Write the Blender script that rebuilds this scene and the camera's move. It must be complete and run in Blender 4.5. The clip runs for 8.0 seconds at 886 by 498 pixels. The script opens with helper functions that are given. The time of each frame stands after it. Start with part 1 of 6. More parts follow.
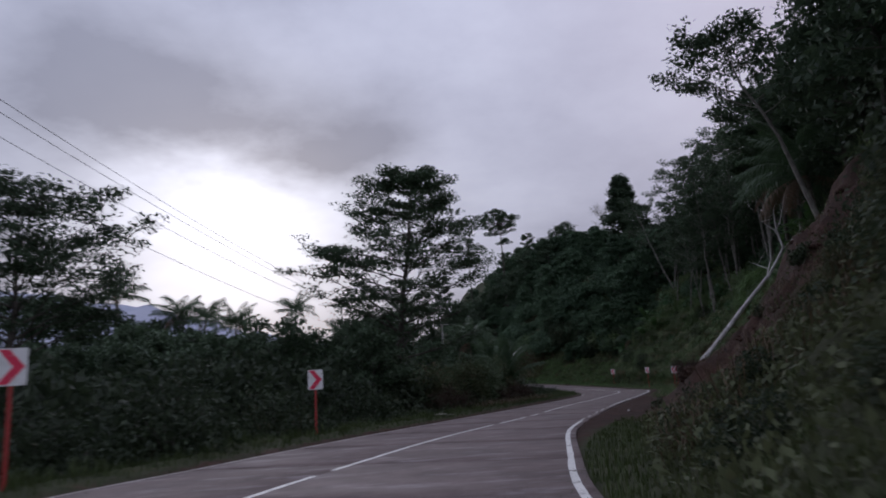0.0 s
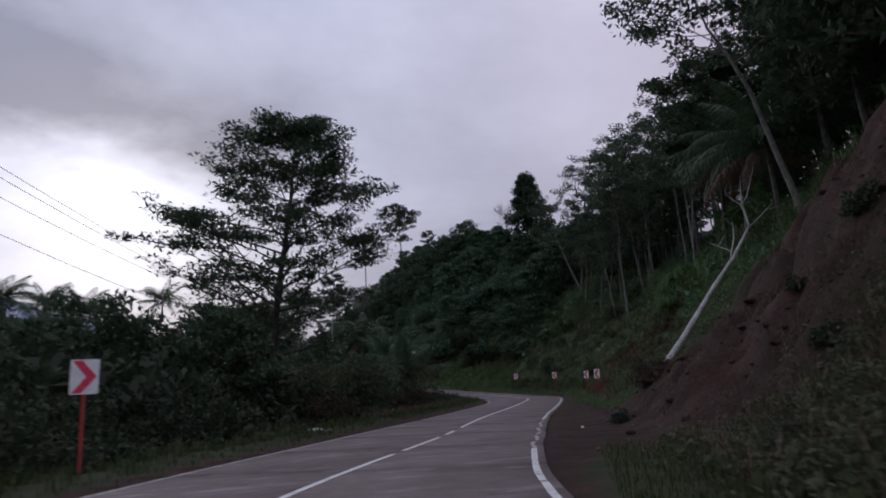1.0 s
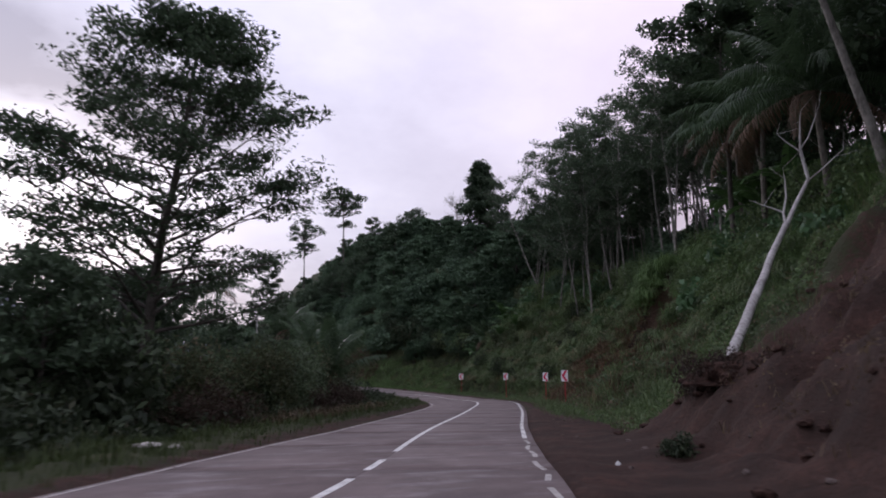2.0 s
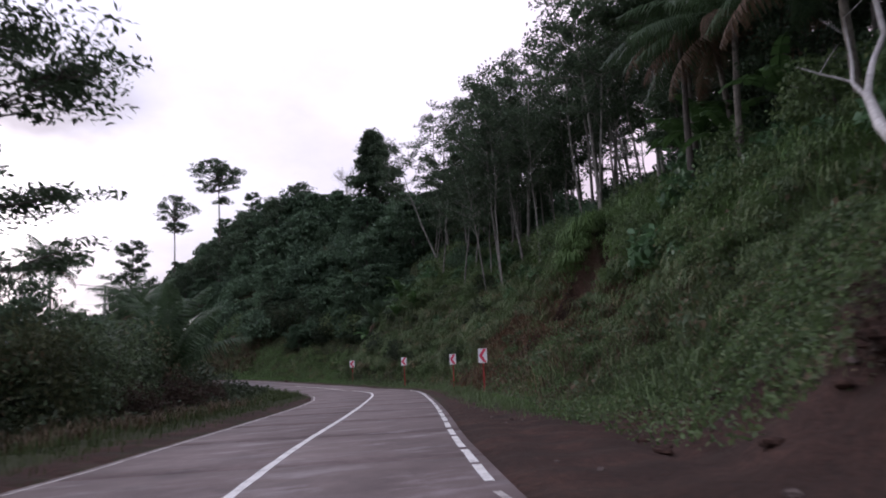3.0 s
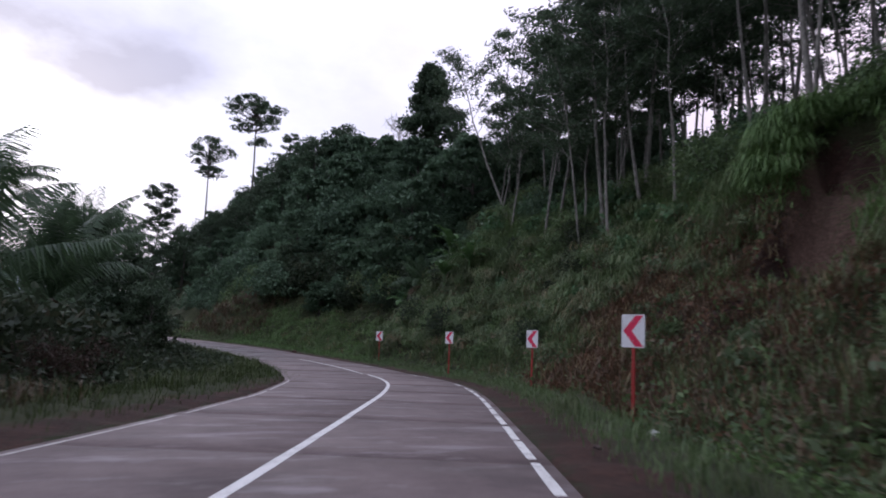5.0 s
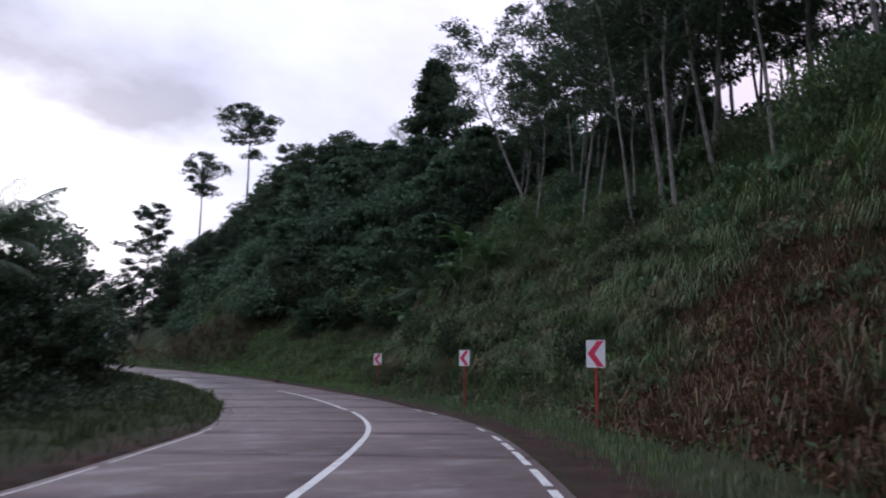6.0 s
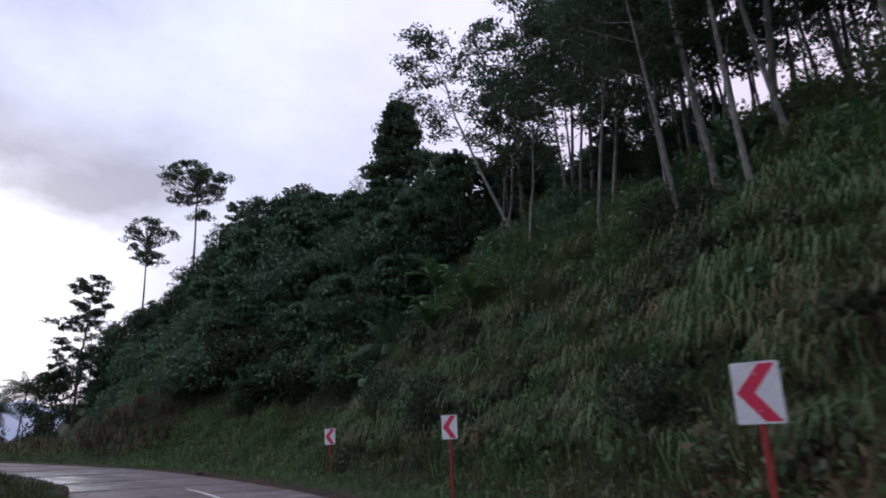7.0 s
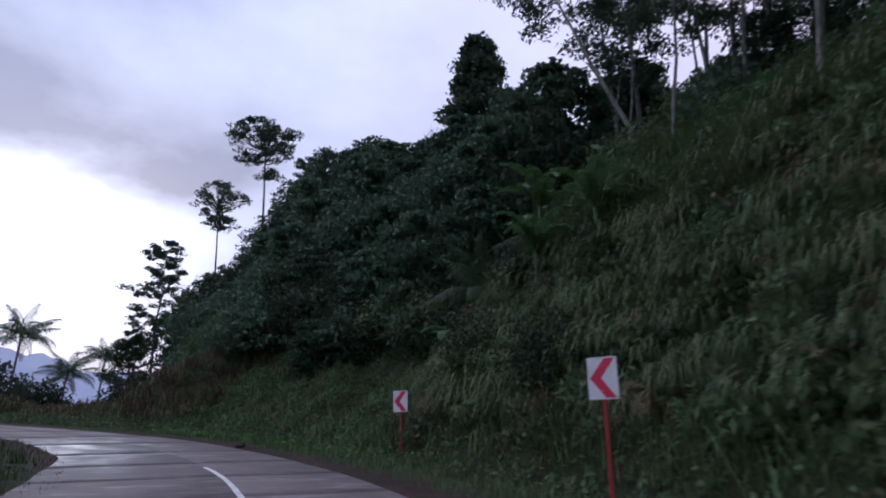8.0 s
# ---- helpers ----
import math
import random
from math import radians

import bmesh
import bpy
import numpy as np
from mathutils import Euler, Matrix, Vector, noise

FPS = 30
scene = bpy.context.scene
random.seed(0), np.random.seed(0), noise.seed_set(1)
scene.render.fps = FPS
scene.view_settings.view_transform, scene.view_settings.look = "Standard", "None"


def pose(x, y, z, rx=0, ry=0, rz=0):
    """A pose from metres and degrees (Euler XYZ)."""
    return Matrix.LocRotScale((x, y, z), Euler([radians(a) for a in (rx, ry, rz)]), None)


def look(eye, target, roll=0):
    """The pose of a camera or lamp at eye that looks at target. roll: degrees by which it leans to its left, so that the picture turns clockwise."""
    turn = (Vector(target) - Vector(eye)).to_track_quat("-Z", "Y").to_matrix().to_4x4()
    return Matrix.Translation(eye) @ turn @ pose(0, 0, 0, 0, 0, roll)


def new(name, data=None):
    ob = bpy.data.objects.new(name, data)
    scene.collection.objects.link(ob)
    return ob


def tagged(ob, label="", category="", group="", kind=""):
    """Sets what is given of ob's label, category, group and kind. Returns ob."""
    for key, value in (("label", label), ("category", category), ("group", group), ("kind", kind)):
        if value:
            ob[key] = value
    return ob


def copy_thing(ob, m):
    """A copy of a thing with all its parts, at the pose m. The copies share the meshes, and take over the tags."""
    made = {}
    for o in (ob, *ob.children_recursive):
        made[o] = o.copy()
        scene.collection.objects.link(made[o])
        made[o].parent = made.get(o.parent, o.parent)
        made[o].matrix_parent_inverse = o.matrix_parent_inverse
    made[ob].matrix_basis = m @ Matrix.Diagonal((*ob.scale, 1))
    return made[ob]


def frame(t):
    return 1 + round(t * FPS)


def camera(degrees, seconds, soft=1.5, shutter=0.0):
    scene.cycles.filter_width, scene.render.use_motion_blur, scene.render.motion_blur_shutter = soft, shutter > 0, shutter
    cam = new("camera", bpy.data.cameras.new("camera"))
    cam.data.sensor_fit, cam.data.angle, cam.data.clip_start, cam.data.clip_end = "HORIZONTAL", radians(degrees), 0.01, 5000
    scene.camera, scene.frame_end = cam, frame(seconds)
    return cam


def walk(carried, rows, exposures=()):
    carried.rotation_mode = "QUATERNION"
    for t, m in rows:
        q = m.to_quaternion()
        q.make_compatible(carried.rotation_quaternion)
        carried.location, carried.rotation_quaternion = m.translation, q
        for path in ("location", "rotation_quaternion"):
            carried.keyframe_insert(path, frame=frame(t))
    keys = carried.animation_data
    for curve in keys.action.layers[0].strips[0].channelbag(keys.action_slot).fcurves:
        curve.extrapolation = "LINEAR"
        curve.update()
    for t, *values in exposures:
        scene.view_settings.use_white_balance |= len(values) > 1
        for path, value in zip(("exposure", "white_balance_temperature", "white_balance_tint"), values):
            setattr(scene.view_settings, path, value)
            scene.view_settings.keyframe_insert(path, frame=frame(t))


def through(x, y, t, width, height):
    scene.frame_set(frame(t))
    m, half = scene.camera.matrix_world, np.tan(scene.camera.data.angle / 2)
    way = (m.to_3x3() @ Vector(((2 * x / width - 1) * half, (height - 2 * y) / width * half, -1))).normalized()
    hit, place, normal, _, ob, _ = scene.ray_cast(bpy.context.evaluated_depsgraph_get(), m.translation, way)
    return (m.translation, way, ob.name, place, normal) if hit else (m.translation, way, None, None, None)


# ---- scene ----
cam = camera(68.1, 8.0, soft=1.8, shutter=0.3)
METRES, EYE, TILT, LEAN, TURN = 80.0, 1.44, 12.1, 3.5, 0.0
ROWS = [
    (0.0, 0.0, 0.0, 0.0, 0.0, 0.0, -0.0),
    (0.5, 0.0009, 0.0614, -0.0126, -5.3, 0.41, -1.45),
    (1.0, 0.0058, 0.1208, -0.0253, -9.0, 0.6, -2.39),
    (1.2, 0.0092, 0.1448, -0.0304, -10.22, -0.66, -3.68),
    (2.3, 0.0398, 0.2799, -0.0587, -16.41, 1.39, -5.62),
    (2.5, 0.0472, 0.3043, -0.0637, -19.33, -0.26, -5.49),
    (3.0, 0.0671, 0.3638, -0.0759, -23.23, 0.82, -5.14),
    (3.5, 0.0884, 0.4215, -0.0875, -23.29, -0.12, -7.54),
    (4.0, 0.1121, 0.4798, -0.0975, -22.42, 0.61, -8.04),
    (4.5, 0.1331, 0.5352, -0.1087, -19.13, -1.64, -8.46),
    (4.7, 0.1415, 0.5579, -0.113, -19.53, -1.42, -9.35),
    (5.8, 0.1896, 0.6866, -0.137, -14.81, 0.03, -9.44),
    (6.0, 0.1979, 0.7095, -0.1412, -17.49, 0.74, -7.98),
    (6.5, 0.2179, 0.7662, -0.1513, -19.89, 4.07, -4.9),
    (7.0, 0.2378, 0.8263, -0.1619, -20.04, 7.29, -5.44),
    (7.3, 0.2479, 0.861, -0.1689, -18.29, 9.03, -6.3),
    (7.5, 0.2536, 0.8836, -0.1737, -17.16, 7.12, -6.34),
    (8.0, 0.265, 0.9402, -0.1856, -13.38, 4.76, -5.65),
]
EXPOSURES = [(0, -0.85, 5980, 12), (1.2, -0.85, 5980, 13), (2.3, 0.05, 6350, 18), (3, 0.15, 6300, 17), (4.5, 0.15, 6060, 15), (6, 0.0, 5930, 13), (6.5, -0.1, 5930, 12), (7.0, -0.2, 5880, 12), (8, -0.38, 5460, 15)]
walk(cam, [(t, pose(0, 0, EYE, TILT, LEAN, TURN) @ pose(METRES * x, METRES * y, METRES * z, 90 + pitch, roll, yaw)) for t, x, y, z, yaw, pitch, roll in ROWS], EXPOSURES)

# ---- sky and sun ----
SUN_AZ, SUN_EL = radians(-17), radians(13)      # azimuth from +y towards +x
SUN_WAY = Vector((math.sin(SUN_AZ) * math.cos(SUN_EL), math.cos(SUN_AZ) * math.cos(SUN_EL), math.sin(SUN_EL)))


class Nodes:
    """Short hand for node trees."""

    def __init__(self, tree):
        self.tree = tree
        tree.nodes.clear()

    def add(self, kind, inputs=None, op=""):
        n = self.tree.nodes.new(kind)
        if op:
            n.operation = op
        for key, value in (inputs or {}).items():
            if isinstance(value, bpy.types.NodeSocket):
                self.tree.links.new(value, n.inputs[key])
            else:
                n.inputs[key].default_value = value
        return n

    def math(self, op, a, b=0.0, clamp=False):
        n = self.add("ShaderNodeMath", {0: a, 1: b}, op)
        n.use_clamp = clamp
        return n.outputs[0]

    def vmath(self, op, a, b=(0, 0, 0)):
        n = self.add("ShaderNodeVectorMath", {0: a, 1: b}, op)
        return n.outputs["Value"] if op in ("DOT_PRODUCT", "LENGTH") else n.outputs[0]

    def noise(self, vector, scale, detail=4.0, rough=0.55, out="Fac"):
        return self.add("ShaderNodeTexNoise", {"Vector": vector, "Scale": scale, "Detail": detail, "Roughness": rough}).outputs[out]

    def ramp(self, fac, stops):
        n = self.add("ShaderNodeValToRGB", {"Fac": fac})
        el = n.color_ramp.elements
        while len(el) < len(stops):
            el.new(0.5)
        for e, (p, c) in zip(el, stops):
            e.position, e.color = p, (*c, 1) if len(c) == 3 else c
        return n.outputs["Color"]

    def mix(self, fac, a, b, blend="MIX"):
        n = self.add("ShaderNodeMix")
        n.data_type, n.blend_type = "RGBA", blend
        for k, v in ((0, fac), (6, a), (7, b)):
            if isinstance(v, bpy.types.NodeSocket):
                self.tree.links.new(v, n.inputs[k])
            else:
                n.inputs[k].default_value = v if k == 0 else (*v, 1)[:4]
        return n.outputs[2]


world = bpy.data.worlds.new("world")
scene.world = world
world.use_nodes = True
W = Nodes(world.node_tree)
way = W.add("ShaderNodeTexCoord").outputs["Generated"]
atmosphere = W.add("ShaderNodeTexSky")
atmosphere.sky_type, atmosphere.sun_disc, atmosphere.sun_elevation, atmosphere.sun_rotation = "NISHITA", False, SUN_EL, SUN_AZ
atmosphere.air_density, atmosphere.dust_density = 1.5, 3.0
sky = atmosphere.outputs[0]
sep = W.add("ShaderNodeSeparateXYZ", {0: way})
flat = W.math("ADD", W.math("MAXIMUM", sep.outputs[2], 0.0), 0.22)
plane = W.add("ShaderNodeCombineXYZ", {0: W.math("DIVIDE", sep.outputs[0], flat), 1: W.math("DIVIDE", sep.outputs[1], flat), 2: 0.0}).outputs[0]
big = W.math("ADD", W.math("MULTIPLY", W.noise(plane, 0.75, 3.0, 0.5), 0.7), W.math("MULTIPLY", W.noise(plane, 2.2, 6.0, 0.6), 0.3))
bent = W.vmath("ADD", way, W.vmath("MULTIPLY", W.vmath("SUBTRACT", W.noise(plane, 1.6, 5.0, 0.6, "Color"), (0.5, 0.5, 0.5)), (0.22, 0.22, 0.20)))
bent = W.vmath("NORMALIZE", bent)
cover = W.ramp(big, [(0.36, (0.46, 0.47, 0.60)), (0.47, (0.74, 0.75, 0.91)), (0.60, (1.0, 1.01, 1.18))])
glow = W.math("POWER", W.math("MAXIMUM", W.vmath("DOT_PRODUCT", bent, tuple(SUN_WAY)), 0.0), 60.0)
cloud = W.mix(W.math("MINIMUM", W.math("MULTIPLY", glow, 0.85), 1.0), cover, (2.4, 2.4, 2.6))
shade_sum = 0.0
for bank_way, tight in (((-0.494, 0.768, 0.408), 160.0), ((-0.414, 0.806, 0.423), 160.0), ((-0.320, 0.855, 0.408), 200.0), ((-0.240, 0.890, 0.386), 300.0), ((-0.150, 0.915, 0.376), 300.0), ((-0.070, 0.921, 0.384), 300.0)):
    shade_sum = W.math("ADD", shade_sum, W.math("POWER", W.math("MAXIMUM", W.vmath("DOT_PRODUCT", bent, bank_way), 0.0), tight))
ragged_edge = W.math("MULTIPLY", shade_sum, W.math("ADD", W.noise(plane, 3.0, 6.0, 0.6), 0.25))
cloud = W.mix(W.ramp(W.math("MULTIPLY", ragged_edge, 0.8), [(0.12, (0, 0, 0)), (0.95, (0.85, 0.85, 0.85))]), cloud, (0.40, 0.41, 0.52))
pink = W.math("POWER", W.math("MAXIMUM", W.vmath("DOT_PRODUCT", way, (0.80, 0.52, 0.30)), 0.0), 5.0)
cloud = W.mix(W.math("MULTIPLY", pink, 0.7), cloud, (1.05, 0.83, 0.90))
zenith = W.math("ADD", W.math("MULTIPLY", W.math("MAXIMUM", sep.outputs[2], 0.0), 1.1), 0.72)
skylight = W.add("ShaderNodeBackground", {"Color": sky, "Strength": 0.06})
clouds = W.add("ShaderNodeBackground", {"Color": cloud, "Strength": W.math("MULTIPLY", zenith, 1.0)})
both = W.add("ShaderNodeMixShader", {0: 0.9, 1: skylight.outputs[0], 2: clouds.outputs[0]})
W.add("ShaderNodeOutputWorld", {"Surface": both.outputs[0]})

sun = new("sun", bpy.data.lights.new("sun", "SUN"))
sun.data.energy, sun.data.angle, sun.data.color = 0.8, radians(25), (1.0, 0.96, 0.94)
sun.matrix_world = look((0, 0, 60), Vector((0, 0, 60)) - SUN_WAY)


# ---- materials ----
def material(name, build):
    m = bpy.data.materials.new(name)
    m.use_nodes = True
    n = Nodes(m.node_tree)
    n.add("ShaderNodeOutputMaterial", {"Surface": build(n)})
    return m


def principled(n, color, rough, bump=None, strength=0.3, distance=0.02, metal=0.0, spec=0.5):
    inputs = {"Base Color": color if isinstance(color, bpy.types.NodeSocket) else (*color, 1), "Roughness": rough, "Metallic": metal, "Specular IOR Level": spec}
    if bump is not None:
        inputs["Normal"] = n.add("ShaderNodeBump", {"Height": bump, "Strength": strength, "Distance": distance}).outputs[0]
    return n.add("ShaderNodeBsdfPrincipled", inputs).outputs[0]


def leaf_material(name, dark, light, through=0.30, rough=0.6, dead=None, own=0.25, patch=None):
    def build(n):
        island = n.add("ShaderNodeNewGeometry").outputs["Random Per Island"]
        each = n.add("ShaderNodeObjectInfo").outputs["Random"]
        where = n.add("ShaderNodeTexCoord").outputs["Object"]
        fac = n.math("ADD", n.math("MULTIPLY", island, 0.55), n.math("ADD", n.math("MULTIPLY", each, own), n.math("MULTIPLY", n.noise(where, 0.6, 2.0), 0.35)))
        stops = [(0.15, dark), (0.85, light)]
        if dead:
            stops.append((0.97, dead))
        color = n.ramp(fac, stops)
        if patch:
            kind = n.noise(where, 0.23, 4.0, 0.6)
            color = n.mix(n.ramp(kind, [(0.50, (0, 0, 0)), (0.60, (0.75, 0.75, 0.75))]), color, n.mix(island, dark, patch))
            color = n.mix(n.ramp(n.noise(where, 0.45, 3.0, 0.5), [(0.36, (0.7, 0.7, 0.7)), (0.50, (0, 0, 0))]), color, n.mix(island, dark, color))
        face = principled(n, color, rough, spec=0.22)
        thin = n.add("ShaderNodeBsdfTranslucent", {"Color": n.mix(0.35, color, light)}).outputs[0]
        return n.add("ShaderNodeMixShader", {0: through, 1: face, 2: thin}).outputs[0]
    return material(name, build)


def bark_material(name, dark, light, scale=3.0, lichen=0.0):
    def build(n):
        where = n.add("ShaderNodeTexCoord").outputs["Object"]
        tall = n.vmath("MULTIPLY", where, (1.0, 1.0, 0.25))
        fine = n.noise(tall, scale * 5, 5.0, 0.6)
        patch = n.noise(where, scale * 0.7, 3.0, 0.6)
        color = n.ramp(n.math("ADD", n.math("MULTIPLY", fine, 0.5), n.math("MULTIPLY", patch, 0.5)), [(0.35, dark), (0.62, light)])
        return principled(n, color, 0.85, fine, 0.6, 0.02, spec=0.2)
    return material(name, build)


LEAF_TREE = leaf_material("tree_leaf", (0.030, 0.046, 0.030), (0.075, 0.112, 0.062))
LEAF_SLIM = leaf_material("slim_tree_leaf", (0.036, 0.055, 0.036), (0.092, 0.132, 0.076))
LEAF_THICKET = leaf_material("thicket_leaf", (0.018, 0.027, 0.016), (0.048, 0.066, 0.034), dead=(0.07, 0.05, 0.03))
LEAF_JUNGLE = leaf_material("jungle_leaf", (0.022, 0.043, 0.026), (0.086, 0.138, 0.078), own=0.5)
LEAF_BUSH = leaf_material("bush_leaf", (0.044, 0.070, 0.034), (0.135, 0.20, 0.080), dead=(0.17, 0.125, 0.075), patch=(0.125, 0.13, 0.066))
LEAF_BROWN = leaf_material("dry_leaf", (0.022, 0.016, 0.012), (0.065, 0.042, 0.030))
LEAF_DEAD = leaf_material("dead_frond_leaf", (0.05, 0.032, 0.02), (0.16, 0.105, 0.07))
LEAF_PALM = leaf_material("palm_leaf", (0.025, 0.045, 0.022), (0.065, 0.105, 0.05), rough=0.4)
LEAF_BANANA = leaf_material("banana_leaf", (0.035, 0.075, 0.025), (0.08, 0.15, 0.05), rough=0.4)
LEAF_OLIVE = leaf_material("olive_leaf", (0.030, 0.036, 0.018), (0.10, 0.115, 0.055), dead=(0.11, 0.075, 0.05))
LEAF_VERGE = leaf_material("verge_bush_leaf", (0.040, 0.060, 0.033), (0.110, 0.152, 0.078), own=0.4, dead=(0.16, 0.12, 0.075))
LEAF_BROAD = leaf_material("broad_leaf", (0.035, 0.072, 0.034), (0.10, 0.185, 0.085), rough=0.42, own=0.4)
GRASS = leaf_material("grass_blade", (0.052, 0.080, 0.036), (0.145, 0.205, 0.085), through=0.25, dead=(0.20, 0.16, 0.09), patch=(0.145, 0.15, 0.075))
FERN = leaf_material("fern_frond", (0.050, 0.096, 0.034), (0.125, 0.205, 0.066), through=0.3)
VERGE = leaf_material("verge_grass_blade", (0.022, 0.036, 0.011), (0.062, 0.086, 0.027), through=0.25, dead=(0.09, 0.07, 0.04))
RUST = leaf_material("rusty_creeper_leaf", (0.055, 0.030, 0.019), (0.195, 0.110, 0.062), through=0.2)
BROWN_GRASS = leaf_material("brown_grass_blade", (0.055, 0.039, 0.025), (0.155, 0.112, 0.066), through=0.2)
STRAW = leaf_material("dry_grass_blade", (0.10, 0.08, 0.04), (0.24, 0.19, 0.10), through=0.2)
BARK = bark_material("dark_bark", (0.035, 0.030, 0.026), (0.12, 0.105, 0.09))
BARK_PALE = bark_material("pale_bark", (0.07, 0.064, 0.055), (0.25, 0.235, 0.205))
BARK_WHITE = bark_material("white_bark", (0.22, 0.20, 0.185), (0.56, 0.54, 0.52), 2.0)
BARK_PALM = bark_material("palm_bark", (0.07, 0.06, 0.05), (0.20, 0.18, 0.15), 4.0)


def build_ground(n):
    where = n.add("ShaderNodeTexCoord").outputs["Object"]
    share = n.add("ShaderNodeAttribute")
    share.attribute_name = "soil"
    soil_amount = share.outputs["Fac"]
    wide, mid, fine = n.noise(where, 0.12, 4.0), n.noise(where, 0.9, 5.0, 0.6), n.noise(where, 9.0, 6.0, 0.65)
    speck = n.noise(where, 40.0, 3.0, 0.6)
    soil = n.ramp(n.math("ADD", n.math("MULTIPLY", mid, 0.5), n.math("MULTIPLY", fine, 0.5)), [(0.32, (0.009, 0.0042, 0.0038)), (0.50, (0.032, 0.0142, 0.0112)), (0.68, (0.082, 0.037, 0.028))])
    grass = n.ramp(n.math("ADD", n.math("MULTIPLY", mid, 0.6), n.math("MULTIPLY", speck, 0.4)), [(0.35, (0.014, 0.020, 0.008)), (0.55, (0.034, 0.044, 0.016)), (0.72, (0.07, 0.058, 0.03))])
    off = n.vmath("MULTIPLY", n.vmath("SUBTRACT", where, (32.6, 64.9, 0.0)), (0.45, 0.50, 0.0))
    clay = n.math("SUBTRACT", 1.35, n.math("ADD", n.vmath("LENGTH", off), n.math("MULTIPLY", mid, 0.7)))
    soil = n.mix(n.ramp(clay, [(0.0, (0, 0, 0)), (0.25, (0.8, 0.8, 0.8))]), soil, n.ramp(fine, [(0.35, (0.08, 0.048, 0.036)), (0.65, (0.22, 0.14, 0.105))]))
    edge = n.math("ADD", soil_amount, n.math("MULTIPLY", n.math("SUBTRACT", n.math("ADD", mid, fine), 1.0), 0.9))
    fac = n.ramp(edge, [(0.38, (0, 0, 0)), (0.62, (1, 1, 1))])
    color = n.mix(fac, grass, soil)
    color = n.mix(n.math("MULTIPLY", wide, 0.35), color, (0.06, 0.048, 0.034))
    return principled(n, color, 0.92, n.math("ADD", n.math("MULTIPLY", mid, 1.2), n.math("MULTIPLY", fine, 0.5)), 0.9, 0.12, spec=0.2)


def build_concrete(n):
    where = n.add("ShaderNodeTexCoord").outputs["Object"]
    each = n.add("ShaderNodeObjectInfo").outputs["Random"]
    stain, mid, fine = n.noise(where, 0.35, 5.0, 0.6), n.noise(where, 1.6, 5.0, 0.65), n.noise(where, 28.0, 5.0, 0.7)
    tone = n.math("ADD", n.math("MULTIPLY", stain, 0.45), n.math("ADD", n.math("MULTIPLY", mid, 0.35), n.math("MULTIPLY", fine, 0.2)))
    tone = n.math("ADD", tone, n.math("MULTIPLY", n.math("SUBTRACT", each, 0.5), 0.05))
    color = n.ramp(tone, [(0.30, (0.058, 0.040, 0.038)), (0.50, (0.130, 0.095, 0.090)), (0.70, (0.212, 0.164, 0.156))])
    scuff = n.noise(n.vmath("MULTIPLY", where, (0.55, 1.6, 1.0)), 0.9, 6.0, 0.7)
    color = n.mix(n.ramp(scuff, [(0.53, (0, 0, 0)), (0.64, (0.7, 0.7, 0.7))]), color, (0.26, 0.228, 0.228))
    color = n.mix(n.ramp(n.noise(where, 0.5, 4.0, 0.7), [(0.52, (0, 0, 0)), (0.68, (0.5, 0.5, 0.5))]), color, (0.065, 0.05, 0.048))
    near = n.vmath("LENGTH", n.vmath("MULTIPLY", n.vmath("SUBTRACT", where, (13.4, 105.0, 0.0)), (0.9, 0.5, 0.0)))
    pool = n.math("SUBTRACT", n.math("ADD", n.noise(where, 0.8, 4.0, 0.6), 0.12), n.math("MULTIPLY", near, 0.055))
    wet = n.ramp(pool, [(0.34, (0.80, 0.80, 0.80)), (0.50, (0.62, 0.62, 0.62)), (0.66, (0.42, 0.42, 0.42))])
    color = n.mix(n.ramp(pool, [(0.30, (0, 0, 0)), (0.42, (0.6, 0.6, 0.6))]), color, (0.05, 0.043, 0.042))
    return principled(n, color, wet, n.math("ADD", fine, n.math("MULTIPLY", mid, 0.6)), 0.35, 0.012, spec=0.5)


def build_line(n):
    where = n.add("ShaderNodeTexCoord").outputs["Object"]
    wear = n.math("ADD", n.math("MULTIPLY", n.noise(where, 3.0, 5.0, 0.7), 0.6), n.math("MULTIPLY", n.noise(where, 25.0, 4.0, 0.7), 0.4))
    color = n.ramp(wear, [(0.36, (0.20, 0.185, 0.175)), (0.47, (0.62, 0.60, 0.57)), (0.7, (0.80, 0.79, 0.76))])
    return principled(n, color, 0.6, wear, 0.2, 0.004)


def build_paint(base, dirt, rough=0.45):
    def build(n):
        where = n.add("ShaderNodeTexCoord").outputs["Object"]
        wear = n.math("ADD", n.math("MULTIPLY", n.noise(where, 4.0, 5.0, 0.7), 0.6), n.math("MULTIPLY", n.noise(where, 40.0, 3.0, 0.7), 0.4))
        color = n.ramp(wear, [(0.34, dirt), (0.5, base)])
        return principled(n, color, rough, wear, 0.15, 0.003)
    return build


def build_worn_line(n):
    where = n.add("ShaderNodeTexCoord").outputs["Object"]
    wear = n.math("ADD", n.math("MULTIPLY", n.noise(where, 2.0, 5.0, 0.7), 0.6), n.math("MULTIPLY", n.noise(where, 25.0, 4.0, 0.7), 0.4))
    color = n.ramp(wear, [(0.38, (0.16, 0.14, 0.13)), (0.52, (0.40, 0.37, 0.34)), (0.7, (0.52, 0.49, 0.46))])
    return principled(n, color, 0.7, wear, 0.2, 0.004)


